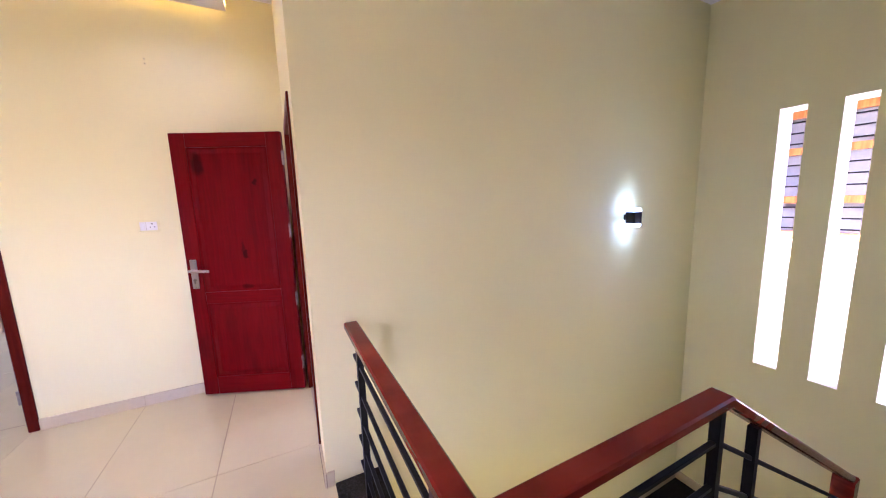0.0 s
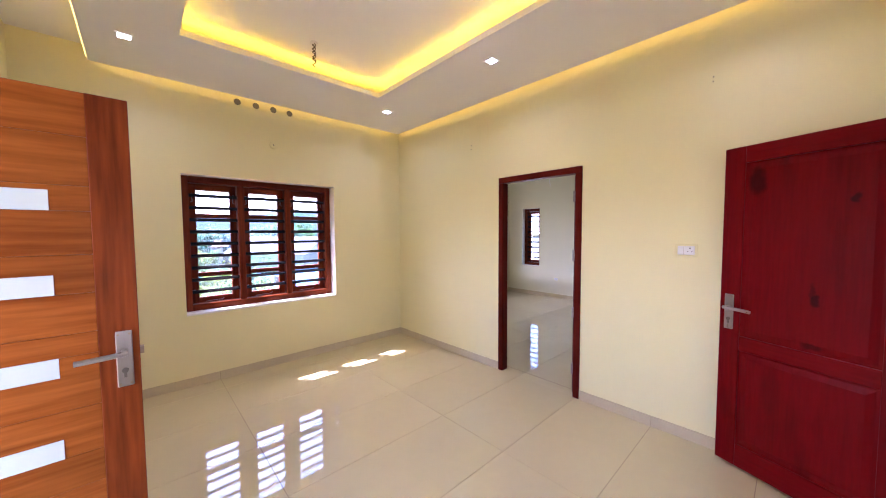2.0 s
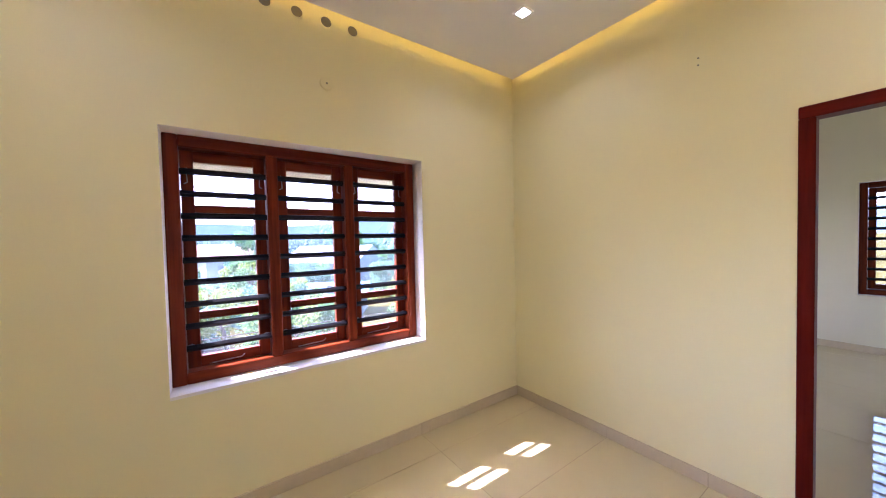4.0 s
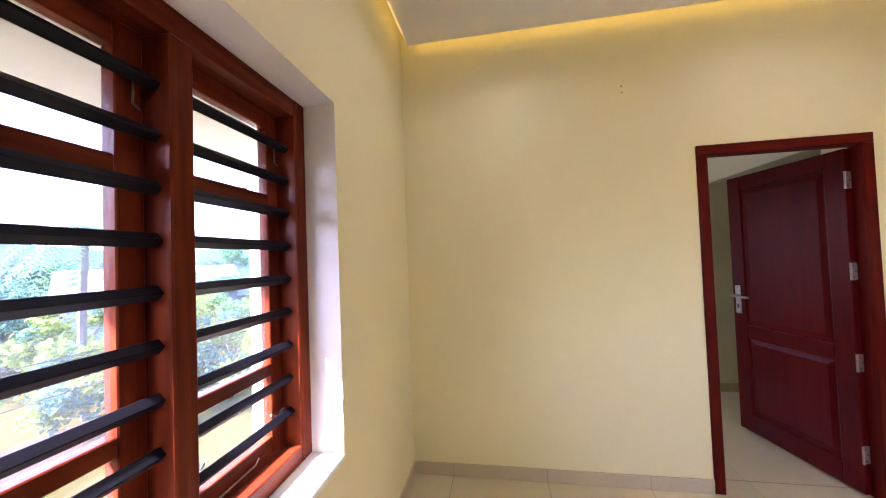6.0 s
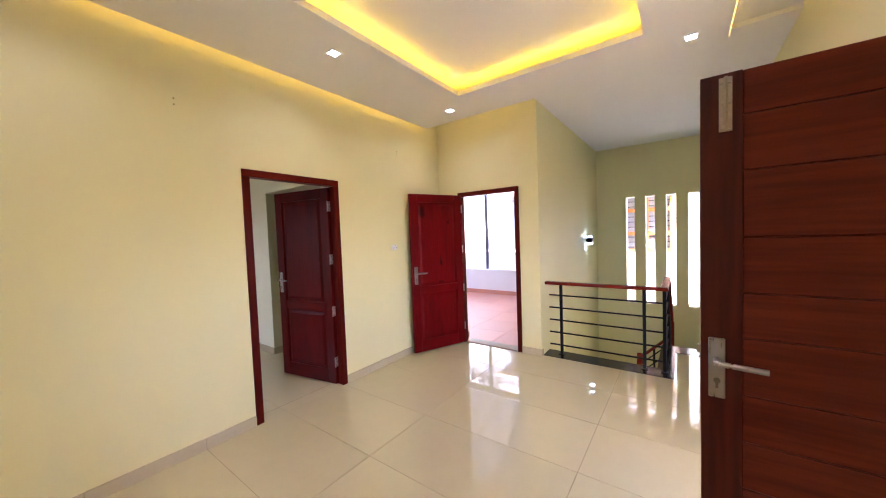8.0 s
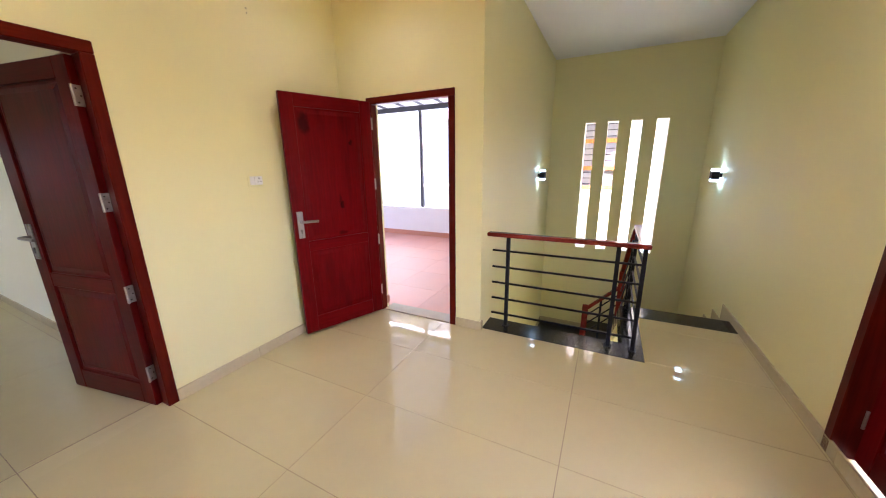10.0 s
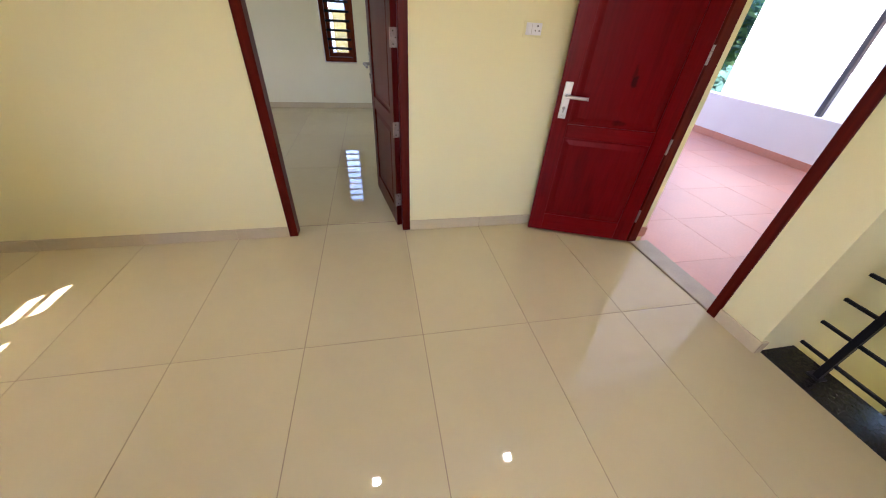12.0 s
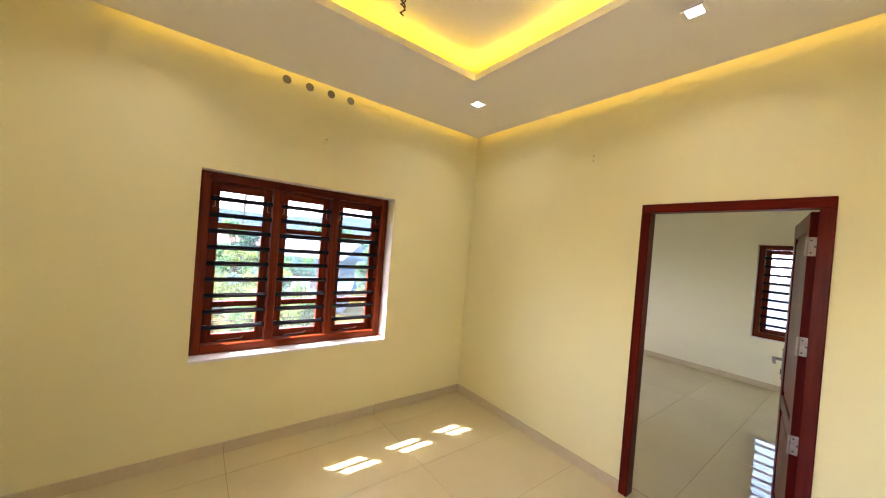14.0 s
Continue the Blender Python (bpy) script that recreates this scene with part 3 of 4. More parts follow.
# ---------------------------------------------------------------- windows
def barred_window(name, m, w, h, lights, label, stays=True, cross=True):
    """Local x along the wall, y outward, z up; frame, sashes with three panes each, nine level bars in each light."""
    ob = thing(name, m, label, "window", "", "structure")
    F, MU, D = 0.065, 0.062, 0.115
    part("jamb", box(nb(), 0, F, 0, D, 0, h, 0.005), FRAME_W, ob)
    part("jamb", box(nb(), w - F, w, 0, D, 0, h, 0.005), FRAME_W, ob)
    part("head", box(nb(), F, w - F, 0.001, D, h - F, h, 0.005), FRAME_H, ob)
    part("sill", box(nb(), F, w - F, 0.001, D, 0, F, 0.005), FRAME_H, ob)
    lw = (w - 2 * F - (lights - 1) * MU) / lights
    for i in range(lights - 1):
        x = F + lw + i * (lw + MU)
        part("mullion", box(nb(), x, x + MU, 0.002, D, F, h - F, 0.005), FRAME_W, ob)
    for i in range(lights):
        x0 = F + i * (lw + MU)
        x1, z0, z1, S = x0 + lw, F, h - F, 0.062
        bm = nb()
        y0, y1 = 0.075, 0.113
        box(bm, x0 + 0.002, x0 + S, y0, y1, z0 + 0.002, z1 - 0.002, 0.003), box(bm, x1 - S, x1 - 0.002, y0, y1, z0 + 0.002, z1 - 0.002, 0.003)
        sash = part("sash", bm, FRAME_W, ob)
        t1, t2 = z0 + (z1 - z0) * 0.24, z0 + (z1 - z0) * 0.735
        levels = [(t1 - 0.022, t1 + 0.022), (t2 - 0.022, t2 + 0.022)] if cross else []
        for a, b in [(z0 + 0.002, z0 + S), *levels, (z1 - S, z1 - 0.002)]:
            part("sash_rail", box(nb(), x0 + S, x1 - S, y0 + 0.001, y1 - 0.001, a, b, 0.003), FRAME_H, sash)
        ends = [z0 + S] + [v for pair in levels for v in pair] + [z1 - S]
        for a, b in zip(ends[::2], ends[1::2]):
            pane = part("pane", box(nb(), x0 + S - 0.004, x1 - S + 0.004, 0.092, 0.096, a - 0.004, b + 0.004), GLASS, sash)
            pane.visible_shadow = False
        for k in range(1, 10):
            z = z0 + (z1 - z0) * k / 10
            part("bar", box(nb(), x0 - 0.004, x1 + 0.004, -0.013, 0.013, -0.013, 0.013, 0.002, Matrix.Translation((0, 0.045, z)) @ Matrix.Rotation(radians(45), 4, "X")), BLACK, ob, "black square steel bar")
        if stays:
            bm = tube(nb(), [(x0 + 0.1, 0.071, z0 + 0.012), (x0 + 0.17, 0.065, z0 + 0.018), (x0 + 0.26, 0.065, z0 + 0.02), (x0 + 0.275, 0.065, z0 + 0.035)], 0.003)
            part("stay", bm, STEEL, sash, "thin steel window stay")
            for s, xx in ((1, x0 + 0.03), (-1, x1 - 0.03)):
                bm = tube(nb(), [(xx, 0.075, z1 - 0.12), (xx, 0.067, z1 - 0.125), (xx + s * 0.004, 0.065, z1 - 0.18), (xx - s * 0.012, 0.065, z1 - 0.19)], 0.0028)
                tube(bm, [(xx + s * 0.01 * math.cos(a), 0.071, z1 - 0.11 + 0.01 * math.sin(a)) for a in [k * math.pi / 4 for k in range(9)]], 0.0022, 5)
                tube(bm, [(xx - s * 0.03, 0.071, z0 + 0.13), (xx - s * 0.005, 0.061, z0 + 0.14), (xx + s * 0.02, 0.061, z0 + 0.125), (xx + s * 0.045, 0.071, z0 + 0.14)], 0.004)
                part("hook", bm, STEEL, sash, "small steel hook and eye")
    return ob


barred_window("window_1", pose(XW - 0.13, WIN[0], WIN[2], 0, 0, 90), WIN[1] - WIN[0], WIN[3] - WIN[2], 3, "red-brown wooden three-light window with black level bars")
barred_window("window_2", pose(BWIN[0], YB + 0.10, BWIN[2]), BWIN[1] - BWIN[0], BWIN[3] - BWIN[2], 1, "narrow red-brown wooden window with black level bars", False, False)
barred_window("window_4", pose(BWIN2[0], YB + 0.10, BWIN2[2]), BWIN2[1] - BWIN2[0], BWIN2[3] - BWIN2[2], 1, "narrow red-brown wooden window with black level bars", False, False)
barred_window("window_3", pose(XB - 0.13, 4.4, 0.60, 0, 0, 90), 2.4, 1.6, 4, "red-brown wooden bedroom window with black level bars", False)
setting("window_sill", box(nb(), XW - 0.13, XW + 0.006, WIN[0], WIN[1], WIN[2] - 0.015, WIN[2] + 0.003), WHITE, "white painted window sill", "sill")
CANOPY = 0.41
bm = box(nb(), XW - 0.26 - CANOPY, XW - 0.26, 0.3, YN, 1.98, 2.07)
# bedroom canopy is unseen, added to keep direct sun out of that room
box(bm, XB - 1.5, XB - 0.22, 4.2, 7.0, 2.25, 2.33)
setting("canopy", bm, CONCRETE, "pale grey concrete canopy above the window, with an added one shading the bedroom", "canopy")

# ---------------------------------------------------------------- stairs
RUN, RISE = 0.272, 0.172
X0 = 1.53
bm = nb()
box(bm, 0.46, 0.70, 0.69, YST, -0.2, 0.004, 0.003), box(bm, 0.70, X0, 0.69, 0.84, -0.2, 0.004, 0.003), box(bm, 1.29, X0 + 0.02, YS, 0.69, -0.2, 0.004, 0.003)
setting("stair_edge", bm, GRANITE, "black granite border of the stair opening", "stair")
stairs = thing("staircase", pose(0, 0, 0), "black granite stairs turning down round an open well", "staircase", "", "structure")
for i in range(5):
    z = -(i + 1) * RISE
    part("tread", box(nb(), X0 + i * RUN - 0.02, X0 + (i + 1) * RUN, YS, 0.84, z - 0.03, z, 0.004), GRANITE, stairs)
    part("riser", box(nb(), X0 + i * RUN, X0 + i * RUN + 0.02, YS, 0.84, z, z + RISE - 0.03), SKIRT, stairs)
XL = X0 + 5 * RUN
ZL = -6 * RISE
part("riser", box(nb(), XL, XL + 0.02, YS, 0.84, ZL, ZL + RISE - 0.03), SKIRT, stairs)
Z2 = ZL - 2 * RISE
part("landing", box(nb(), XL, XSE, YS, 0.84, ZL - 0.15, ZL, 0.004), GRANITE, stairs)
part("winder", box(nb(), XL, XSE, 0.82, 1.24, ZL - RISE - 0.15, ZL - RISE, 0.004), GRANITE, stairs)
part("landing", box(nb(), XL - 0.1, XSE, 1.22, YST, Z2 - 0.15, Z2, 0.004), GRANITE, stairs)
for i in range(9):
    z = Z2 - (i + 1) * RISE
    x = XL - 0.1 - i * RUN
    part("tread", box(nb(), x - RUN, x + 0.02, 1.2, YST, z - 0.03, z, 0.004), GRANITE, stairs)
    part("riser", box(nb(), x - 0.02, x, 1.2, YST, z, z + RISE - 0.03), SKIRT, stairs)
    part("skirting_tile", box(nb(), x - RUN, x, YST - 0.012, YST, z, z + RISE + 0.08, 0.0015), SKIRT, stairs)
part("skirting_tile", box(nb(), XL - 0.1, XSE - 0.012, YST - 0.012, YST, Z2, Z2 + 0.09, 0.0015), SKIRT, stairs)
part("skirting_tile", box(nb(), XSE - 0.012, XSE, 1.24, YST, Z2, Z2 + 0.09, 0.0015), SKIRT, stairs)
bm = nb()
vs = [bm.verts.new(p) for y in (1.2, YST) for p in ((XL - 0.1, y, Z2 - 0.1), (XL - 0.1 - 9 * RUN, y, Z2 - 9.6 * RISE), (XL - 0.1 - 9 * RUN, y, Z2 - 10.5 * RISE), (XL - 0.1, y, Z2 - 0.25))]
for f in ((0, 1, 2, 3), (4, 5, 6, 7), (0, 1, 5, 4), (3, 2, 6, 7), (0, 3, 7, 4), (1, 2, 6, 5)):
    bm.faces.new([vs[k] for k in f])
part("waist", bm, PAINT, stairs)
bm = nb()
vs = [bm.verts.new(p) for y in (YS, 0.84) for p in ((X0, y, -0.2), (XL, y, ZL - 0.03), (XL, y, ZL - 0.15), (X0, y, -0.36))]
for f in ((0, 1, 2, 3), (4, 5, 6, 7), (0, 1, 5, 4), (3, 2, 6, 7), (0, 3, 7, 4), (1, 2, 6, 5)):
    bm.faces.new([vs[k] for k in f])
part("waist", bm, PAINT, stairs)


def stair_rail():
    ob = thing("stair_railing", pose(0, 0, 0), "black steel stair railing with a red wooden handrail", "railing")
    xr, yr, hw = 0.60, 0.77, 0.034
    zt = 0.875
    part("handrail", box(nb(), xr - hw, xr + hw, yr - hw, YST, zt - 0.035, zt, 0.006), RAILWOOD, ob, "flat red wooden handrail")
    part("handrail", box(nb(), xr + hw, 1.48, yr - hw, yr + hw, zt - 0.0345, zt - 0.0005, 0.006), RAILWOOD, ob)
    slope = math.atan2(0.90, 1.42)
    L = 1.62
    m = Matrix.Translation((1.47, yr, zt)) @ Matrix.Rotation(slope, 4, "Y")
    part("handrail", box(nb(), 0, L, -hw, hw, -0.035, 0, 0.006, m), RAILWOOD, ob)
    heights = (0.112, 0.262, 0.413, 0.562, 0.713)

    def post(x, y, z0, z1, s=0.015):
        bm = box(nb(), x - s, x + s, y - s, y + s, z0, z1, 0.002)
        box(bm, x - s - 0.015, x + s + 0.015, y - s - 0.015, y + s + 0.015, z0, z0 + 0.008, 0.002)
        part("post", bm, BLACK, ob)

    for y in (1.795, 0.945):
        post(xr, y, 0.004, zt - 0.035)
    post(xr, yr, 0.004, zt - 0.035)
    post(1.46, yr, 0.004, zt - 0.035)
    for z in heights:
        part("bar", box(nb(), xr - 0.008, xr + 0.008, yr + 0.01, 1.935, z - 0.008, z + 0.008, 0.002), BLACK, ob)
        part("bar", box(nb(), xr + 0.01, 1.46, yr - 0.008, yr + 0.008, z - 0.008, z + 0.008, 0.002), BLACK, ob)
        mm = Matrix.Translation((1.46, yr, z)) @ Matrix.Rotation(slope, 4, "Y")
        part("bar", box(nb(), 0, L - 0.05, -0.008, 0.008, -0.008, 0.008, 0.002, mm), BLACK, ob)
    for x in (1.715,):
        zf = -(1 + int((x - X0) / RUN)) * RISE
        post(x, yr, zf, zt - 0.035 - (x - 1.455) * math.tan(slope))
    part("newel", box(nb(), 2.80, 2.88, yr - 0.04, yr + 0.04, ZL, -0.03 + 0.02, 0.006), RAILWOOD, ob, "red wooden newel post")
    return ob


stair_rail()
low = thing("lower_stair_railing", pose(0, 0, 0), "lower black steel railing with a red wooden handrail", "railing")
part("newel", box(nb(), 2.82, 2.90, 1.16, 1.24, Z2 - 0.1, -0.60, 0.006), RAILWOOD, low, "red wooden newel post")
drop = math.atan2(0.36, 0.36)
mw = Matrix.Translation((2.86, 0.80, -0.24)) @ Matrix.Rotation(-drop, 4, "X")
part("handrail", box(nb(), -0.034, 0.034, 0, 0.54, -0.035, 0, 0.005, mw), RAILWOOD, low)
for d in (0.14, 0.28, 0.42):
    part("bar", box(nb(), -0.008, 0.008, 0, 0.52, -0.008, 0.008, 0.002, Matrix.Translation((2.86, 0.80, -0.24 - d)) @ Matrix.Rotation(-drop, 4, "X")), BLACK, low)
part("post", box(nb(), 2.845, 2.875, 0.985, 1.015, ZL - RISE, -0.46, 0.002), BLACK, low)
sl = math.atan2(RISE, RUN)
ml = Matrix.Translation((2.84, 1.2, -0.66)) @ Matrix.Rotation(math.pi - sl, 4, "Y")
part("handrail", box(nb(), 0, 2.4, -0.034, 0.034, 0, 0.035, 0.005, ml), RAILWOOD, low)
for i in (1, 3, 5, 7):
    x = XL - 0.1 - i * RUN + RUN / 2
    part("post", box(nb(), x - 0.015, x + 0.015, 1.205, 1.235, Z2 - i * RISE, -0.68 - (2.84 - x) * math.tan(sl)), BLACK, low)


# ---------------------------------------------------------------- small fittings on the walls
def switch_plate(m):
    ob = thing("switch_plate", m, "white plastic socket and switch plate", "switch")
    part("mounting_frame", box(nb(), -0.064, 0.064, 0, 0.006, -0.043, 0.043, 0.003), PAINT, ob, "cream-painted mounting frame")
    part("plate", box(nb(), -0.050, 0.050, 0.006, 0.012, -0.031, 0.031, 0.003), PLASTIC, ob)
    part("rocker", box(nb(), 0.022, 0.042, 0.012, 0.016, -0.022, 0.022, 0.002), PLASTIC, ob)
    bm = nb()
    for x, z, r in ((-0.022, 0.016, 0.005), (-0.034, -0.008, 0.004), (-0.010, -0.008, 0.004)):
        rod(bm, (x, 0.011, z), (x, 0.0128, z), r, n=8)
    part("pin_holes", bm, CABLE, ob)
    part("seam", box(nb(), 0.013, 0.0142, 0.0118, 0.0125, -0.026, 0.026), GROUT, ob)


switch_plate(pose(-0.537, YN, 1.36, 0, 0, 180))
switch_plate(pose(-3.7, YB, 0.42, 0, 0, 180))
for y in (1.386, 1.558, 1.730, 1.90):
    ob = thing("vent_pipe", pose(XW, y, 2.855, 0, 90, 0), "round grey vent pipe end in the wall", "vent", "row of vent pipes")
    bm = nb()
    rod(bm, (0, 0, -0.02), (0, 0, 0.003), 0.032, n=20)
    part("bore", bm, DARKHOLE, ob)
    bm = nb()
    a = [[bm.verts.new((r * math.cos(k * math.pi / 10), r * math.sin(k * math.pi / 10), z)) for k in range(20)] for r, z in ((0.032, 0.0), (0.032, 0.006), (0.039, 0.004), (0.039, 0.0))]
    for p, q in zip(a, a[1:]):
        for k in range(20):
            bm.faces.new((p[k], p[(k + 1) % 20], q[(k + 1) % 20], q[k]))
    part("rim", bm, PAINT, ob)
ob = thing("junction_box_cover", pose(XW, 1.72, 2.47, 0, 90, 0), "round cream-painted junction box cover", "junction box")
part("disc", rod(nb(), (0, 0, 0), (0, 0, 0.012), 0.042, 0.038, 24), PAINT, ob)
part("screw", rod(nb(), (0, 0, 0.011), (0, 0, 0.0145), 0.006, n=8), DARKHOLE, ob)
ob = thing("ceiling_cable", pose(-2.72, 1.68, SLAB_Z), "loose dark twisted lamp cable hanging from the ceiling", "cable")
part("rose", rod(nb(), (0, 0, -0.012), (0, 0, 0), 0.03, n=16), PLASTIC, ob)
part("twist", tube(nb(), [(0.012 * math.cos(k * 0.9), 0.012 * math.sin(k * 0.9), -0.01 - k * 0.009) for k in range(22)], 0.004, 5), CABLE, ob)
part("twist", tube(nb(), [(0.012 * math.cos(k * 0.9 + 3), 0.012 * math.sin(k * 0.9 + 3), -0.01 - k * 0.008) for k in range(20)], 0.004, 5), CABLE, ob)
for x, y, z, d in ((-2.58, YN, 2.462, -1),):
    ob = thing("wall_plug", pose(x, y, z), "pair of small plugged screw holes in the wall", "screw hole")
    for dz in (-0.02, 0.02):
        part("plug", rod(nb(), (0, 0.001, dz), (0, -0.003, dz), 0.005, n=8), DARKHOLE, ob)
ob = thing("wall_plug", pose(-0.42, YN, 2.50), "pair of small plugged screw holes in the wall", "screw hole")
for dz in (-0.015, 0.015):
    part("plug", rod(nb(), (0, 0.001, dz), (0, -0.003, dz), 0.004, n=8), DARKHOLE, ob)

ob = thing("bedroom_cable", pose(-3.87, YB, 2.72), "short loose pale cable hanging from the bedroom wall", "cable")
part("wire", tube(nb(), [(0, 0, 0), (0.004, -0.03, -0.015), (0.0, -0.045, -0.08), (0.022, -0.04, -0.16), (0.018, -0.045, -0.21)], 0.006, 6), PLASTIC, ob)

# ---------------------------------------------------------------- terrace
bm = box(nb(), XE + 0.16, 4.22, YST + 0.2, 8.6, -0.25, -0.053)
setting("terrace_base", bm, TERRA_JOINT, "reddish mortar bed under the terrace tiles", "floor")
bm = box(nb(), 4.0, 4.22, YST + 0.2, 8.6, -0.05, 0.57)
setting("parapet", bm, OUTER, "white painted terrace parapet", "parapet")
bm = wall_mesh("y", 8.6, 8.8, XE, 4.22, -0.25, 1.1)
setting("parapet_north", bm, OUTER, "white painted end parapet of the terrace", "parapet")
bm = wall_mesh("x", XE, XE + 0.16, YN + 0.13, 8.8, -0.25, 3.2)
setting("wall_terrace", bm, OUTER, "white outside wall beside the terrace", "wall")
shed = thing("terrace_roof", pose(0, 0, 0), "pale corrugated sheet roof on dark steel posts over the terrace", "roof")
for y in (2.39, 4.67, 6.95):
    part("post", box(nb(), 4.08, 4.14, y - 0.03, y + 0.03, 0.57, 2.54, 0.003), GREY, shed)
part("beam", box(nb(), 4.07, 4.15, 2.2, 8.6, 2.54, 2.64, 0.003), GREY, shed)
part("beam", box(nb(), XE + 0.17, XE + 0.23, 2.2, 8.6, 2.98, 3.06, 0.003), GREY, shed)
for k in range(14):
    mm = Matrix.Translation((XE + 0.2, 2.4 + k * 0.46, 3.00)) @ Matrix.Rotation(math.atan2(0.35, 3.55), 4, "Y")
    part("rafter", box(nb(), 0, 3.78, -0.014, 0.014, 0, 0.05, 0, mm), GREY, shed)
for k in range(10):
    x = 0.85 + k * 0.34
    z = 3.05 - (x - XE - 0.2) * 0.35 / 3.55
    part("purlin", box(nb(), x - 0.012, x + 0.012, 2.2, 8.6, z, z + 0.03), GREY, shed)
bm = nb()
cols = []
for k in range(0, 161):
    y = 2.19 + k * 0.04
    d = 0.012 if (k // 2) % 2 else -0.012
    cols.append([bm.verts.new((x, y, zz + d)) for x, zz in ((XE + 0.17, 3.115), (4.5, 2.72))])
for p, q in zip(cols, cols[1:]):
    bm.faces.new((p[0], p[1], q[1], q[0]))
part("roof_sheet", bm, ROOFING, shed)

# ---------------------------------------------------------------- balcony outside the south doorway
# unseen floor; its tone was picked for the light it bounces indoors
bm = box(nb(), XW - 0.26, 1.5, -2.6, YS - 0.23, -0.25, -0.05)
setting("balcony_floor", bm, SKIRT, "beige tiled balcony floor", "floor")
bm = box(nb(), XW - 0.26, 1.5, -2.7, -2.6, -0.25, 1.0)
setting("balcony_parapet", bm, OUTER, "white balcony parapet", "parapet")
# nothing shows this roof; it is added to block sun from the doorway
bm = box(nb(), XW - 0.26, 1.5, -2.45, YS - 0.23, 2.6, 2.75)
setting("balcony_roof", bm, OUTER, "unseen white balcony roof, added to keep out the sun", "roof")


# ---------------------------------------------------------------- neighbour's house
house = thing("neighbour_house", pose(0, 0, 0), "white two-storey neighbouring house with orange window frames", "house")
NX = 5.75
part("wall", wall_mesh("x", NX, NX + 0.2, -5, 7.6, -3.6, 3.1, [(0.80, 2.35, 0.90, 2.35), (3.3, 4.6, 0.93, 2.25)]), OUTER, house)
part("wall", box(nb(), NX + 0.2, NX + 7, 7.4, 7.6, -3.6, 3.1), OUTER, house)
part("roof", box(nb(), NX - 0.5, NX + 7, -5.4, 7.9, 3.1, 3.22), OUTER, house)
# canopies added to keep direct sun off the orange window frames
for y0, y1 in ((0.6, 2.55), (3.1, 4.8)):
    part("canopy", box(nb(), NX - 1.0, NX, y0, y1, 2.42, 2.5), OUTER, house)
for y0, y1, z0, z1 in ((0.80, 2.35, 0.90, 2.35), (3.3, 4.6, 0.93, 2.25)):
    bm = nb()
    n = 3
    for yy in [y0 + (y1 - y0) * k / n for k in range(n + 1)]:
        box(bm, NX - 0.012, NX + 0.08, max(y0, yy - 0.05), min(y1, yy + 0.05), z0, z1)
    win = part("window", bm, ORANGE, house, "orange varnished wooden window")
    for zz in (z0 + 0.04, z0 + 0.45, z1 - 0.45, z1 - 0.04):
        part("rail", box(nb(), NX - 0.008, NX + 0.07, y0, y1, zz - 0.04, zz + 0.04), ORANGE, win)
    for k in range(1, 12):
        z = z0 + (z1 - z0) * k / 12
        part("bar", box(nb(), NX + 0.02, NX + 0.035, y0, y1, z - 0.008, z + 0.008), BLACK, win)
    part("pane", box(nb(), NX + 0.06, NX + 0.068, y0, y1, z0, z1), DARKGLASS, win)

# ---------------------------------------------------------------- land outside
GZ = -3.6
SOIL = mat("dry_grass_and_soil", (0.062, 0.053, 0.012), 0.95, 0, 0.45, 0.12, 3.0, 0.4, spec=0.02, bump_dist=0.05)
TRACK = mat("red_dirt_track", (0.070, 0.042, 0.031), 0.95, 0, 0.25, 0.5, 6.0, 0.4, spec=0.02, bump_dist=0.03)
LEAF = [mat("leaf_%s" % n, c, 0.6, 0, 0.35, 3, 20, 0.0, (1, 1, 1), 0, 0.12) for n, c in (("deep", (0.10, 0.20, 0.15)), ("fresh", (0.13, 0.245, 0.095)), ("yellow", (0.20, 0.265, 0.06)))]
# far leaves are bluer and paler: distance haze put into their colour
HAZED_LEAF = [mat("hazed_far_leaf_%s" % n, c, 0.8, 0, 0.2, 0.3, 3, 0.0, spec=0.02) for n, c in (("blue", (0.085, 0.125, 0.125)), ("green", (0.088, 0.135, 0.105)))]
for m in LEAF + HAZED_LEAF:
    t = m.node_tree
    b, o = t.nodes["Principled BSDF"], t.nodes["Material Output"]
    tr, mx = t.nodes.new("ShaderNodeBsdfTranslucent"), t.nodes.new("ShaderNodeMixShader")
    mx.inputs[0].default_value = 0.62
    src = b.inputs["Base Color"].links[0].from_socket
    t.links.new(src, tr.inputs[0]), t.links.new(b.outputs[0], mx.inputs[1]), t.links.new(tr.outputs[0], mx.inputs[2]), t.links.new(mx.outputs[0], o.inputs[0])
BARK = mat("bark", (0.14, 0.11, 0.085), 0.9, 0, 0.3, 8, 60, 0.5, bump_dist=0.01)
bm = nb()
bmesh.ops.create_grid(bm, x_segments=40, y_segments=40, size=1500)
for v in bm.verts:
    v.co.z = GZ + (noise.noise(v.co * 0.01) * 2 if v.co.length > 120 else 0)
setting("ground", bm, SOIL, "dry grassy ground with bare soil", "ground")
bm = nb()
pts = [(-60, -30), (-34, -12), (-22, -2), (-16, 8), (-14, 22), (-18, 48)]
prev = None
for i, (x, y) in enumerate(pts):
    a, b = bm.verts.new((x - 1.5, y - 0.5, GZ + 0.02)), bm.verts.new((x + 1.5, y + 0.5, GZ + 0.02))
    if prev:
        bm.faces.new((prev[0], prev[1], b, a))
    prev = (a, b)
setting("road", bm, TRACK, "red dirt track through the grass", "road")
rng = random.Random(7)


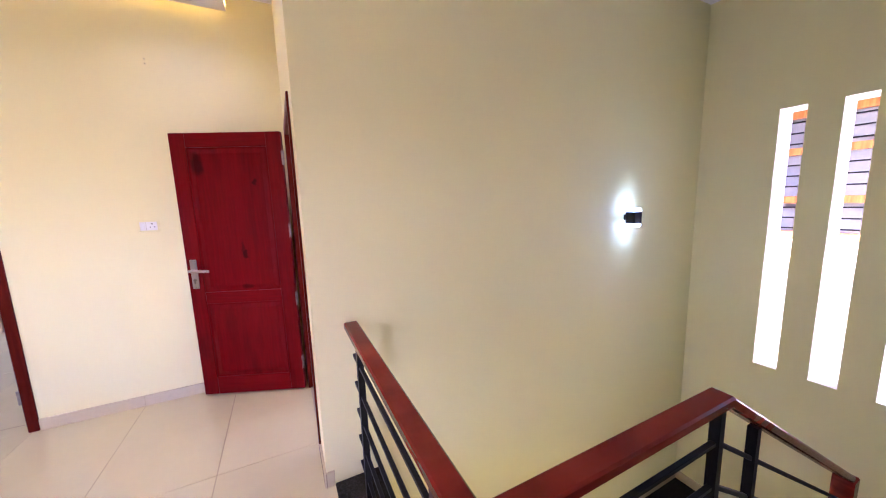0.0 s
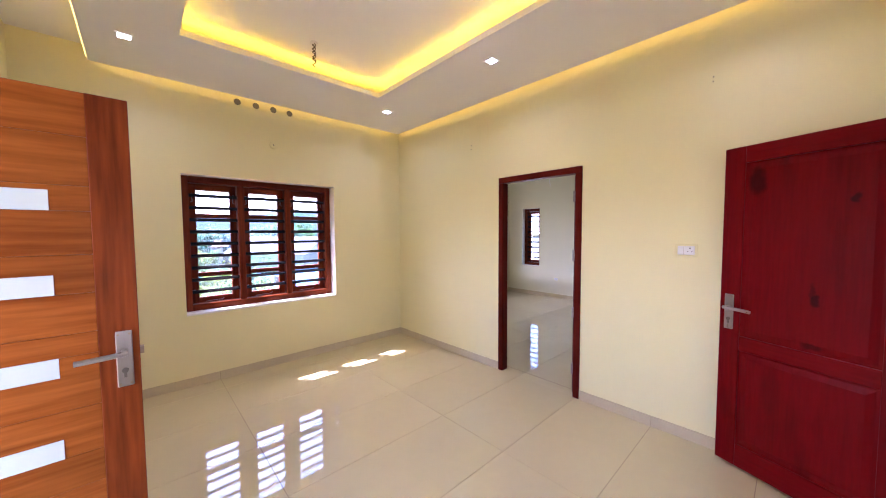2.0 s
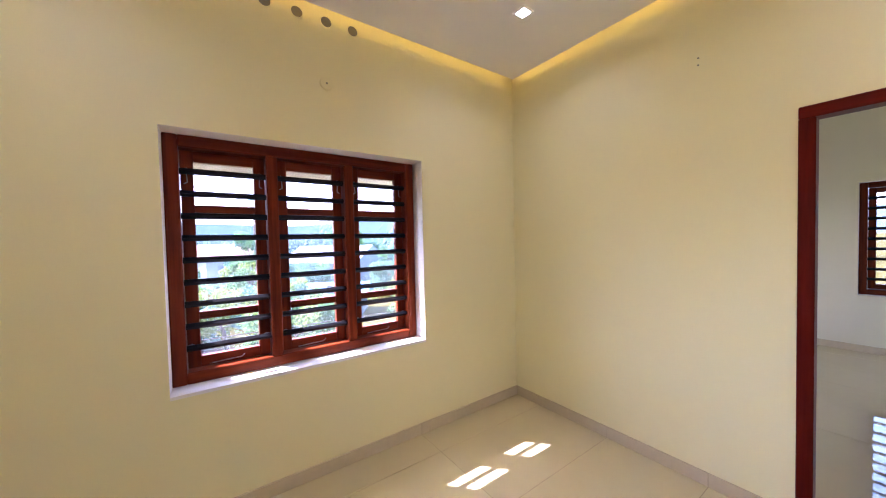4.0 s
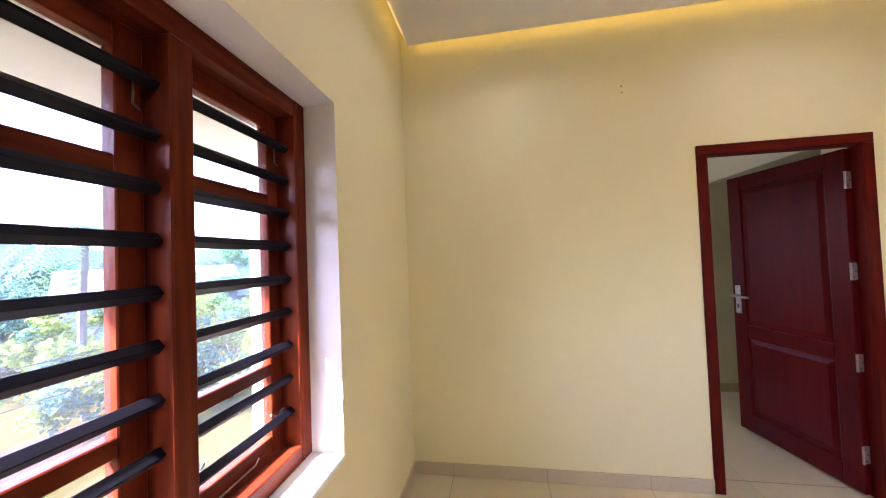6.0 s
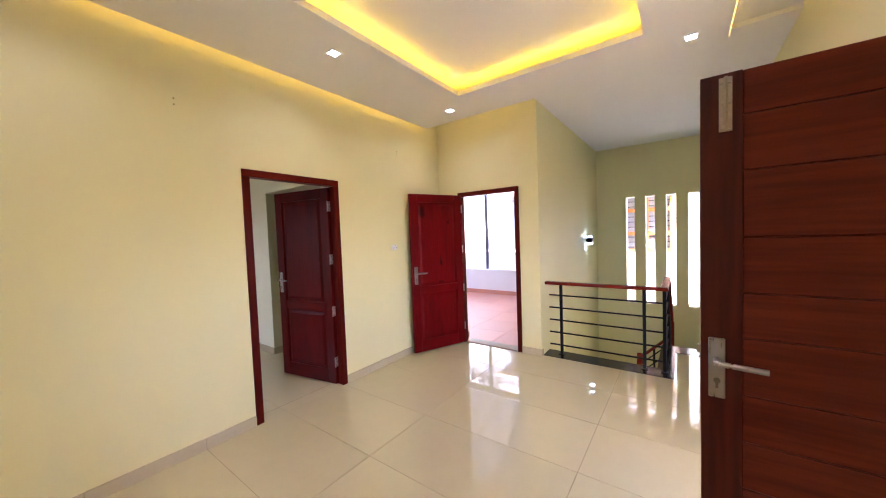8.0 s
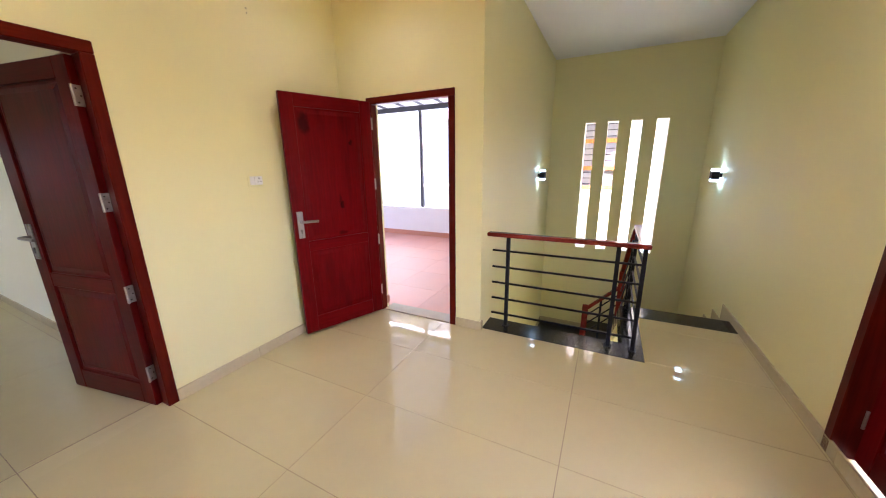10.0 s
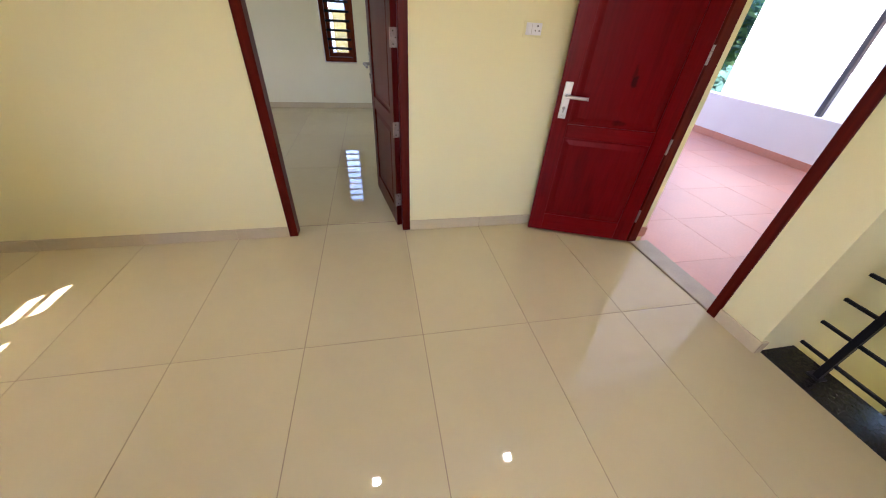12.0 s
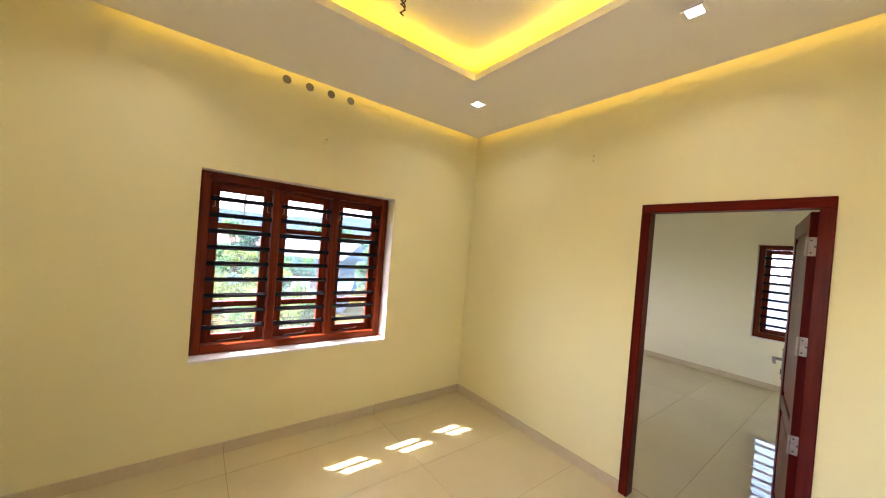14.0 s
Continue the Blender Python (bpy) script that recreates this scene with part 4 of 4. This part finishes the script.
def clump(bm, c, r, n, size, idx=0):
    for _ in range(n):
        d = Vector((rng.gauss(0, 1), rng.gauss(0, 1), rng.gauss(0, 0.8))).normalized() * r * rng.uniform(0.45, 1.0)
        q = Euler((rng.uniform(-1, 1), rng.uniform(-1, 1), rng.uniform(0, 6.3))).to_matrix()
        s = size * rng.uniform(0.6, 1.3)
        p = Vector(c) + d
        f = bm.faces.new([bm.verts.new(p + q @ Vector(v)) for v in ((-s, -s * 0.4, 0), (0, -s * 0.55, s * 0.15), (s, 0, -s * 0.1), (0, s * 0.55, s * 0.12), (-s, s * 0.3, 0))])
        f.material_index = idx


def tree_mesh(h, spread, n, size, tint):
    t, c = nb(), nb()
    top = Vector((rng.uniform(-0.3, 0.3), rng.uniform(-0.3, 0.3), h * 0.55))
    rod(t, (0, 0, -0.2), top, 0.035 * h, 0.02 * h, 9)
    for k in range(13):
        a = k * 2.4 + rng.uniform(-0.4, 0.4)
        end = top + Vector((math.cos(a) * spread * rng.uniform(0.4, 0.9), math.sin(a) * spread * rng.uniform(0.4, 0.9), h * rng.uniform(-0.28, 0.42)))
        rod(t, top * rng.uniform(0.6, 1.0), end, 0.012 * h, 0.004 * h, 6)
        for _ in range(3):
            clump(c, end + Vector((rng.uniform(-1, 1), rng.uniform(-1, 1), rng.uniform(-0.5, 0.8))) * spread * 0.28, spread * rng.uniform(0.22, 0.36), n // 30, size, rng.choice((0, 0, 1)))
    return mesh_of("trunk", t, BARK), mesh_of("crown", c, [LEAF[tint], LEAF[(tint + 1) % 3]])


def palm_mesh(h):
    t, c = nb(), nb()
    pts = [(0.02 * h * math.sin(k * 0.5), 0, h * k / 8) for k in range(9)]
    for a, b in zip(pts, pts[1:]):
        rod(t, a, b, 0.16, 0.14, 8)
    top = Vector(pts[-1])
    for k in range(16):
        a, up = k * 2.4, rng.uniform(-0.1, 0.9)
        last = None
        for s in range(9):
            u = s / 8
            p = top + Vector((math.cos(a), math.sin(a), 0)) * (2.9 * u) + Vector((0, 0, up * 2.2 * u - 2.6 * u * u))
            side = Vector((-math.sin(a), math.cos(a), 0))
            if last is not None:
                for sg in (-1, 1):
                    for j in range(3):
                        w = last.lerp(p, j / 3)
                        e = w + side * sg * (0.55 * (1 - u * 0.6)) + Vector((math.cos(a) * 0.2, math.sin(a) * 0.2, -0.22))
                        c.faces.new([c.verts.new(v) for v in (w, w + (p - last) * 0.2, e)])
            last = p
    return mesh_of("trunk", t, BARK), mesh_of("crown", c, [LEAF[0]])


SHAPES = [tree_mesh(6.5, 2.6, 7000, 0.11, 0), tree_mesh(5.0, 2.0, 6000, 0.10, 1), tree_mesh(8.0, 3.2, 8000, 0.13, 0), tree_mesh(3.2, 1.5, 4000, 0.08, 2)]
PALMS = [palm_mesh(8.0), palm_mesh(10.0)]


def plant(kind, meshes, x, y, s, label):
    ob = thing(kind, pose(x, y, GZ, 0, 0, rng.uniform(0, 360)) @ Matrix.Scale(s, 4), label, "tree", kind + "s outside the house")
    for nm, me in zip(("trunk", "crown"), meshes):
        o = new(nm, me)
        o.parent = ob


for x, y, k, s in ((-24.6, -1.8, 2, 0.66), (-14.5, 3.8, 1, 0.7), (-20, 1.6, 3, 1.0), (-20.5, -0.6, 3, 0.95), (-19.4, 3.2, 3, 0.85), (-21, -2.8, 3, 1.1), (-23, 4.4, 3, 1.0), (-13.2, -0.6, 3, 0.6), (-29, 14.5, 0, 0.75), (-27, 18.5, 2, 0.7),
                   (-15.5, 10.0, 3, 1.05), (-17.0, 12.6, 3, 1.15), (-13.6, 12.4, 3, 1.0), (-18.5, 15.5, 1, 0.85), (-14.8, 15.6, 1, 0.8), (-20.5, 12.6, 3, 1.2), (-22.5, 19.5, 0, 0.8), (-16.5, 20.5, 0, 0.8), (-31, 18, 2, 0.7), (-25, 26, 0, 0.8), (-34, -5, 2, 0.75), (-24, -7, 1, 0.9), (-31, 8.0, 0, 0.6), (-35, 4.0, 1, 0.8),
                   (-42, 17, 2, 0.8), (-44, 25, 0, 1.0), (-33, 36, 2, 0.9), (-47, 5, 2, 0.8), (-52, 18, 2, 0.9), (-46, 38, 2, 1.0), (9, 16, 2, 1.0), (7.6, 10.3, 2, 0.95), (10.5, 12.0, 0, 1.2)):
    plant("leafy_tree", SHAPES[k], x, y, s, "leafy green broadleaf tree on dry ground")
for x, y, k, s in ((-13.2, -1.7, 0, 1.12), (-17.4, 10.4, 0, 0.82), (-41, 13.7, 0, 1.0), (-33, 26, 1, 1.0), (-19, 27, 1, 0.9), (-52, 6, 1, 1.1), (-40, 28, 1, 1.0)):
    plant("coconut_palm", PALMS[k], x, y, s, "tall coconut palm with drooping fronds")


def far_house(x, y, w, d, h, rz, wall_c, roof_c, label):
    ob = thing("village_house", pose(x, y, GZ, 0, 0, rz), label, "house", "village houses")
    wm = mat("house_wall", wall_c, 0.8, 0, 0.06, 1, 20, 0.05)
    rm = mat("house_roof", roof_c, 0.7, 0, 0.15, 2, 20, 0.1)
    part("wall", box(nb(), -w / 2, w / 2, -d / 2, d / 2, 0, h), wm, ob)
    bm = nb()
    o = 0.5
    v = [bm.verts.new(p) for p in ((-w / 2 - o, -d / 2 - o, h), (w / 2 + o, -d / 2 - o, h), (w / 2 + o, d / 2 + o, h), (-w / 2 - o, d / 2 + o, h), (-w / 2 - o, 0, h + d * 0.28), (w / 2 + o, 0, h + d * 0.28))]
    for f in ((0, 1, 5, 4), (2, 3, 4, 5), (0, 4, 3), (1, 2, 5), (0, 3, 2, 1)):
        bm.faces.new([v[k] for k in f])
    part("roof", bm, rm, ob)
    for sx in (-0.28, 0.28):
        for sd in (-1, 1):
            win = part("window", box(nb(), sx * w - 0.6, sx * w + 0.6, *sorted((sd * d / 2, sd * (d / 2 + 0.05))), h * 0.35, h * 0.75), DARKGLASS, ob)
    part("door", box(nb(), -0.5, 0.5, -d / 2 - 0.05, -d / 2, 0, 2.1), BARK, ob)


far_house(-38.5, 12.4, 8, 6, 3.0, 40, (0.16, 0.21, 0.25), (0.18, 0.22, 0.26), "pale blue village house with a grey roof")
far_house(-25.7, 8.6, 3.6, 2.8, 1.4, 60, (0.18, 0.21, 0.24), (0.03, 0.16, 0.28), "low grey shed under a blue sheet roof")
far_house(-26.0, 20.0, 8, 6, 3.4, 55, (0.20, 0.23, 0.27), (0.20, 0.22, 0.25), "pale blue-grey house with a grey sheet roof")
far_house(-27, 24, 6, 5, 2.6, 70, (0.22, 0.23, 0.24), (0.22, 0.24, 0.26), "pale grey village house with a pale sheet roof")
far_house(-58, -1.2, 7, 6, 3.2, 20, (0.30, 0.25, 0.10), (0.20, 0.10, 0.07), "yellow village house with a tiled roof")
far_house(-52, 4, 8, 6, 3.4, 100, (0.30, 0.30, 0.29), (0.24, 0.12, 0.08), "white village house with a red tiled roof")
far_house(-26, 40, 7, 6, 3.0, 10, (0.70, 0.70, 0.68), (0.50, 0.50, 0.52), "white village house with a grey roof")
far_house(-6.6, 16, 7.2, 6, 5.0, 0, (0.78, 0.77, 0.74), (0.62, 0.64, 0.66), "white two-storey house with a pale sheet roof")
# undergrowth and far woods, hills
bm = nb()
for k in range(1900):
    x, y = rng.uniform(-75, -13), rng.uniform(-35, 60)
    if abs((x + 17) - (y - 8) * 0.1) < 4 and y > -6 or x > -27 and rng.random() < 0.4:
        continue
    r = rng.uniform(0.35, 1.3) * (1 + (-x - 11) * 0.012)
    clump(bm, (x, y, GZ + r * 0.5), r, 60, 0.06 + r * 0.07, rng.choice((0, 1, 1, 2)))
tagged(new("undergrowth", mesh_of("undergrowth", bm, LEAF)), "scattered green and yellow bushes on dry ground", "bushes", "", "stuff")
bm = nb()
for k in range(900):
    a = rng.uniform(math.radians(108), math.radians(215))
    d = rng.uniform(52, 150)
    r = rng.uniform(1.8, 3.4) * (0.7 + d / 200)
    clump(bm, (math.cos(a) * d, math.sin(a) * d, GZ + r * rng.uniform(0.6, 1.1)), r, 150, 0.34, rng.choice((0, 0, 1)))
tagged(new("far_woods", mesh_of("far_woods", bm, HAZED_LEAF)), "distant green woods round the village, haze put into their colour", "woods", "", "stuff")
# no haze in the air: its pale blue is put into this colour
HILL = mat("haze_coloured_hill", (0.050, 0.078, 0.088), 1.0, 0, 0.15, 0.03, 0.5, 0.0, spec=0.0)
bm = nb()
ring = []
for k in range(121):
    a = math.radians(60 + k * 1.6)
    d = 900
    ring.append((bm.verts.new((math.cos(a) * d, math.sin(a) * d, GZ - 5)), bm.verts.new((math.cos(a) * (d + 120), math.sin(a) * (d + 120), GZ + 55 + 30 * noise.noise(Vector((k * 0.09, 0, 3)))))))
for p, q in zip(ring, ring[1:]):
    bm.faces.new((p[0], q[0], q[1], p[1]))
setting("backdrop", bm, HILL, "wooded hills far away, blue haze put into their colour", "hills")
cab = thing("overhead_wires", pose(0, 0, 0), "thin sagging overhead wires", "wires")
for i in range(3):
    pts = [(-11 - i * 0.3, -20 + k * 4, GZ + 3.4 + i * 0.25 - 0.5 * (1 - ((k - 7) / 7) ** 2)) for k in range(15)]
    part("wire", tube(nb(), pts, 0.012, 4), CABLE, cab)

# ---------------------------------------------------------------- floors and skirting, piece by piece
GX, GY, TW, TL = -0.122, 1.146, 0.602, 1.203


def tile_field(name, x0, x1, y0, y1, gx, gy, tw, tl, z, material, label, gap=0.0019, cut=None, base=True):
    if base:
        bm = box(nb(), x0, x1, y0, y1, z - 0.18, z - 0.002)
    else:
        bm = box(nb(), x0, x1, y0, y1, z - 0.02, z - 0.002)
    floor = setting(name, bm, GROUT, label, "floor")
    cache = {}
    i0, j0 = math.floor((x0 - gx) / tw), math.floor((y0 - gy) / tl)
    for i in range(i0, math.ceil((x1 - gx) / tw)):
        for j in range(j0, math.ceil((y1 - gy) / tl)):
            a0, a1 = max(x0, gx + i * tw + gap), min(x1, gx + (i + 1) * tw - gap)
            b0, b1 = max(y0, gy + j * tl + gap), min(y1, gy + (j + 1) * tl - gap)
            if a1 - a0 < 0.01 or b1 - b0 < 0.01:
                continue
            key = (round(a1 - a0, 4), round(b1 - b0, 4))
            if key not in cache:
                cache[key] = mesh_of("tile", box(nb(), -key[0] / 2, key[0] / 2, -key[1] / 2, key[1] / 2, -0.009, 0), material)
            o = new("tile", cache[key])
            o.parent = floor
            o.matrix_local = Matrix.Translation(((a0 + a1) / 2, (b0 + b1) / 2, z + rng.uniform(-0.0002, 0.0002)))
    return floor


tile_field("floor", XW, 0.46, YS, YN, GX, GY, TW, TL, 0.0, TILE, "polished beige floor tiles with thin brown joints")
tile_field("floor_landing", 0.4605, 1.29, YS, 0.69, GX, GY, TW, TL, 0.0, TILE, "polished beige floor tiles at the head of the stairs")
tile_field("floor_bedroom", XB, -1.25, YN + 0.13, YB, GX, GY, TW, TL, 0.0, TILE, "polished beige bedroom floor tiles")
tile_field("floor_recess", -1.25, 0.3, YN + 0.13, 4.96, GX, GY, TW, TL, 0.0, TILE, "polished beige floor tiles of the recess")
tile_field("floor_doorway", BD[0], BD[1], YN, YN + 0.13, GX, GY, TW, TL, 0.0, TILE, "polished beige floor tile in the doorway")
tile_field("floor_balcony_doorway", SD[0], SD[1], YS - 0.23, YS, GX, GY, TW, TL, 0.0, TILE, "polished beige floor tile in the balcony doorway")
tile_field("floor_terrace", XE + 0.16, 4.0, YST + 0.2, 8.6, 0.6, 2.2, 0.6, 0.6, -0.045, TERRA, "orange terrace floor tiles", 0.0012, None, False)


def skirting(name, axis, p, s, a0, a1, material=SKIRT, h=0.082, t=0.012, g=None, step=1.203, z=0.0, label="beige tile skirting along the wall"):
    """Pieces along a wall at p; s: the side that they stand on."""
    base = new(name, mesh_of(name, box(nb(), *(sorted((p, p + s * 0.004)) + [a0, a1] if axis == "x" else [a0, a1] + sorted((p, p + s * 0.004))), z, z + h - 0.002), GROUT))
    tagged(base, label, "baseboard", "", "structure")
    g = a0 if g is None else g
    cuts = [a0] + [g + k * step for k in range(-30, 30) if a0 + 0.02 < g + k * step < a1 - 0.02] + [a1]
    for c0, c1 in zip(cuts, cuts[1:]):
        lo, hi = sorted((p, p + s * t))
        L = c1 - c0 - 0.002
        bm = box(nb(), lo, hi, -L / 2, L / 2, z, z + h, 0.0015) if axis == "x" else box(nb(), -L / 2, L / 2, lo, hi, z, z + h, 0.0015)
        o = new("skirting_tile", mesh_of("skirting_tile", bm, material))
        o.parent = base
        o.matrix_local = Matrix.Translation((0, (c0 + c1) / 2, 0) if axis == "x" else ((c0 + c1) / 2, 0, 0))


skirting("baseboard_west", "x", XW, 1, YS, YN, g=GY)
skirting("baseboard_north", "y", YN, -1, XW + 0.012, BD[0], g=GX, step=0.602)
skirting("baseboard_north_east", "y", YN, -1, BD[1], XE, g=GX, step=0.602)
skirting("baseboard_east", "x", XE, -1, TD[1], YN - 0.012, g=GY)
skirting("baseboard_corner", "x", XE, -1, YST - 0.012, TD[0], g=GY)
skirting("baseboard_stair", "y", YST, -1, XE, 0.46, g=9)
skirting("baseboard_south", "y", YS, 1, SD[1], X0, g=GX, step=0.602)
skirting("baseboard_south_west", "y", YS, 1, XW + 0.012, SD[0], g=GX, step=0.602)
skirting("baseboard_bedroom_north", "y", YB, -1, XB, -1.262, g=GX, step=0.602)
skirting("baseboard_bedroom_west", "x", XB, 1, YN + 0.13, YB - 0.012, g=GY)
skirting("baseboard_bedroom_east", "x", -1.25, -1, 4.96, YB - 0.012, g=GY)
skirting("baseboard_recess", "y", 4.96, -1, -1.262, 0.3, g=GX, step=0.602)
skirting("baseboard_terrace", "x", 4.0, -1, YST + 0.2, 8.6, TERRA, 0.10, 0.012, 2.2, 0.6, -0.045, "orange tile skirting of the terrace")
for i in range(5):
    z = -(i + 1) * RISE
    setting("baseboard_step_%d" % (i + 1), box(nb(), X0 + i * RUN, X0 + (i + 1) * RUN, YS, YS + 0.012, z, z + RISE + 0.08, 0.0015), SKIRT, "beige stepped skirting tile beside the stairs", "baseboard")
setting("baseboard_reveal", box(nb(), XE + 0.066, XE + 0.168, TD[1] - 0.014, TD[1], 0.012, 0.095, 0.0015), TERRA, "orange tile skirting in the terrace doorway", "baseboard")
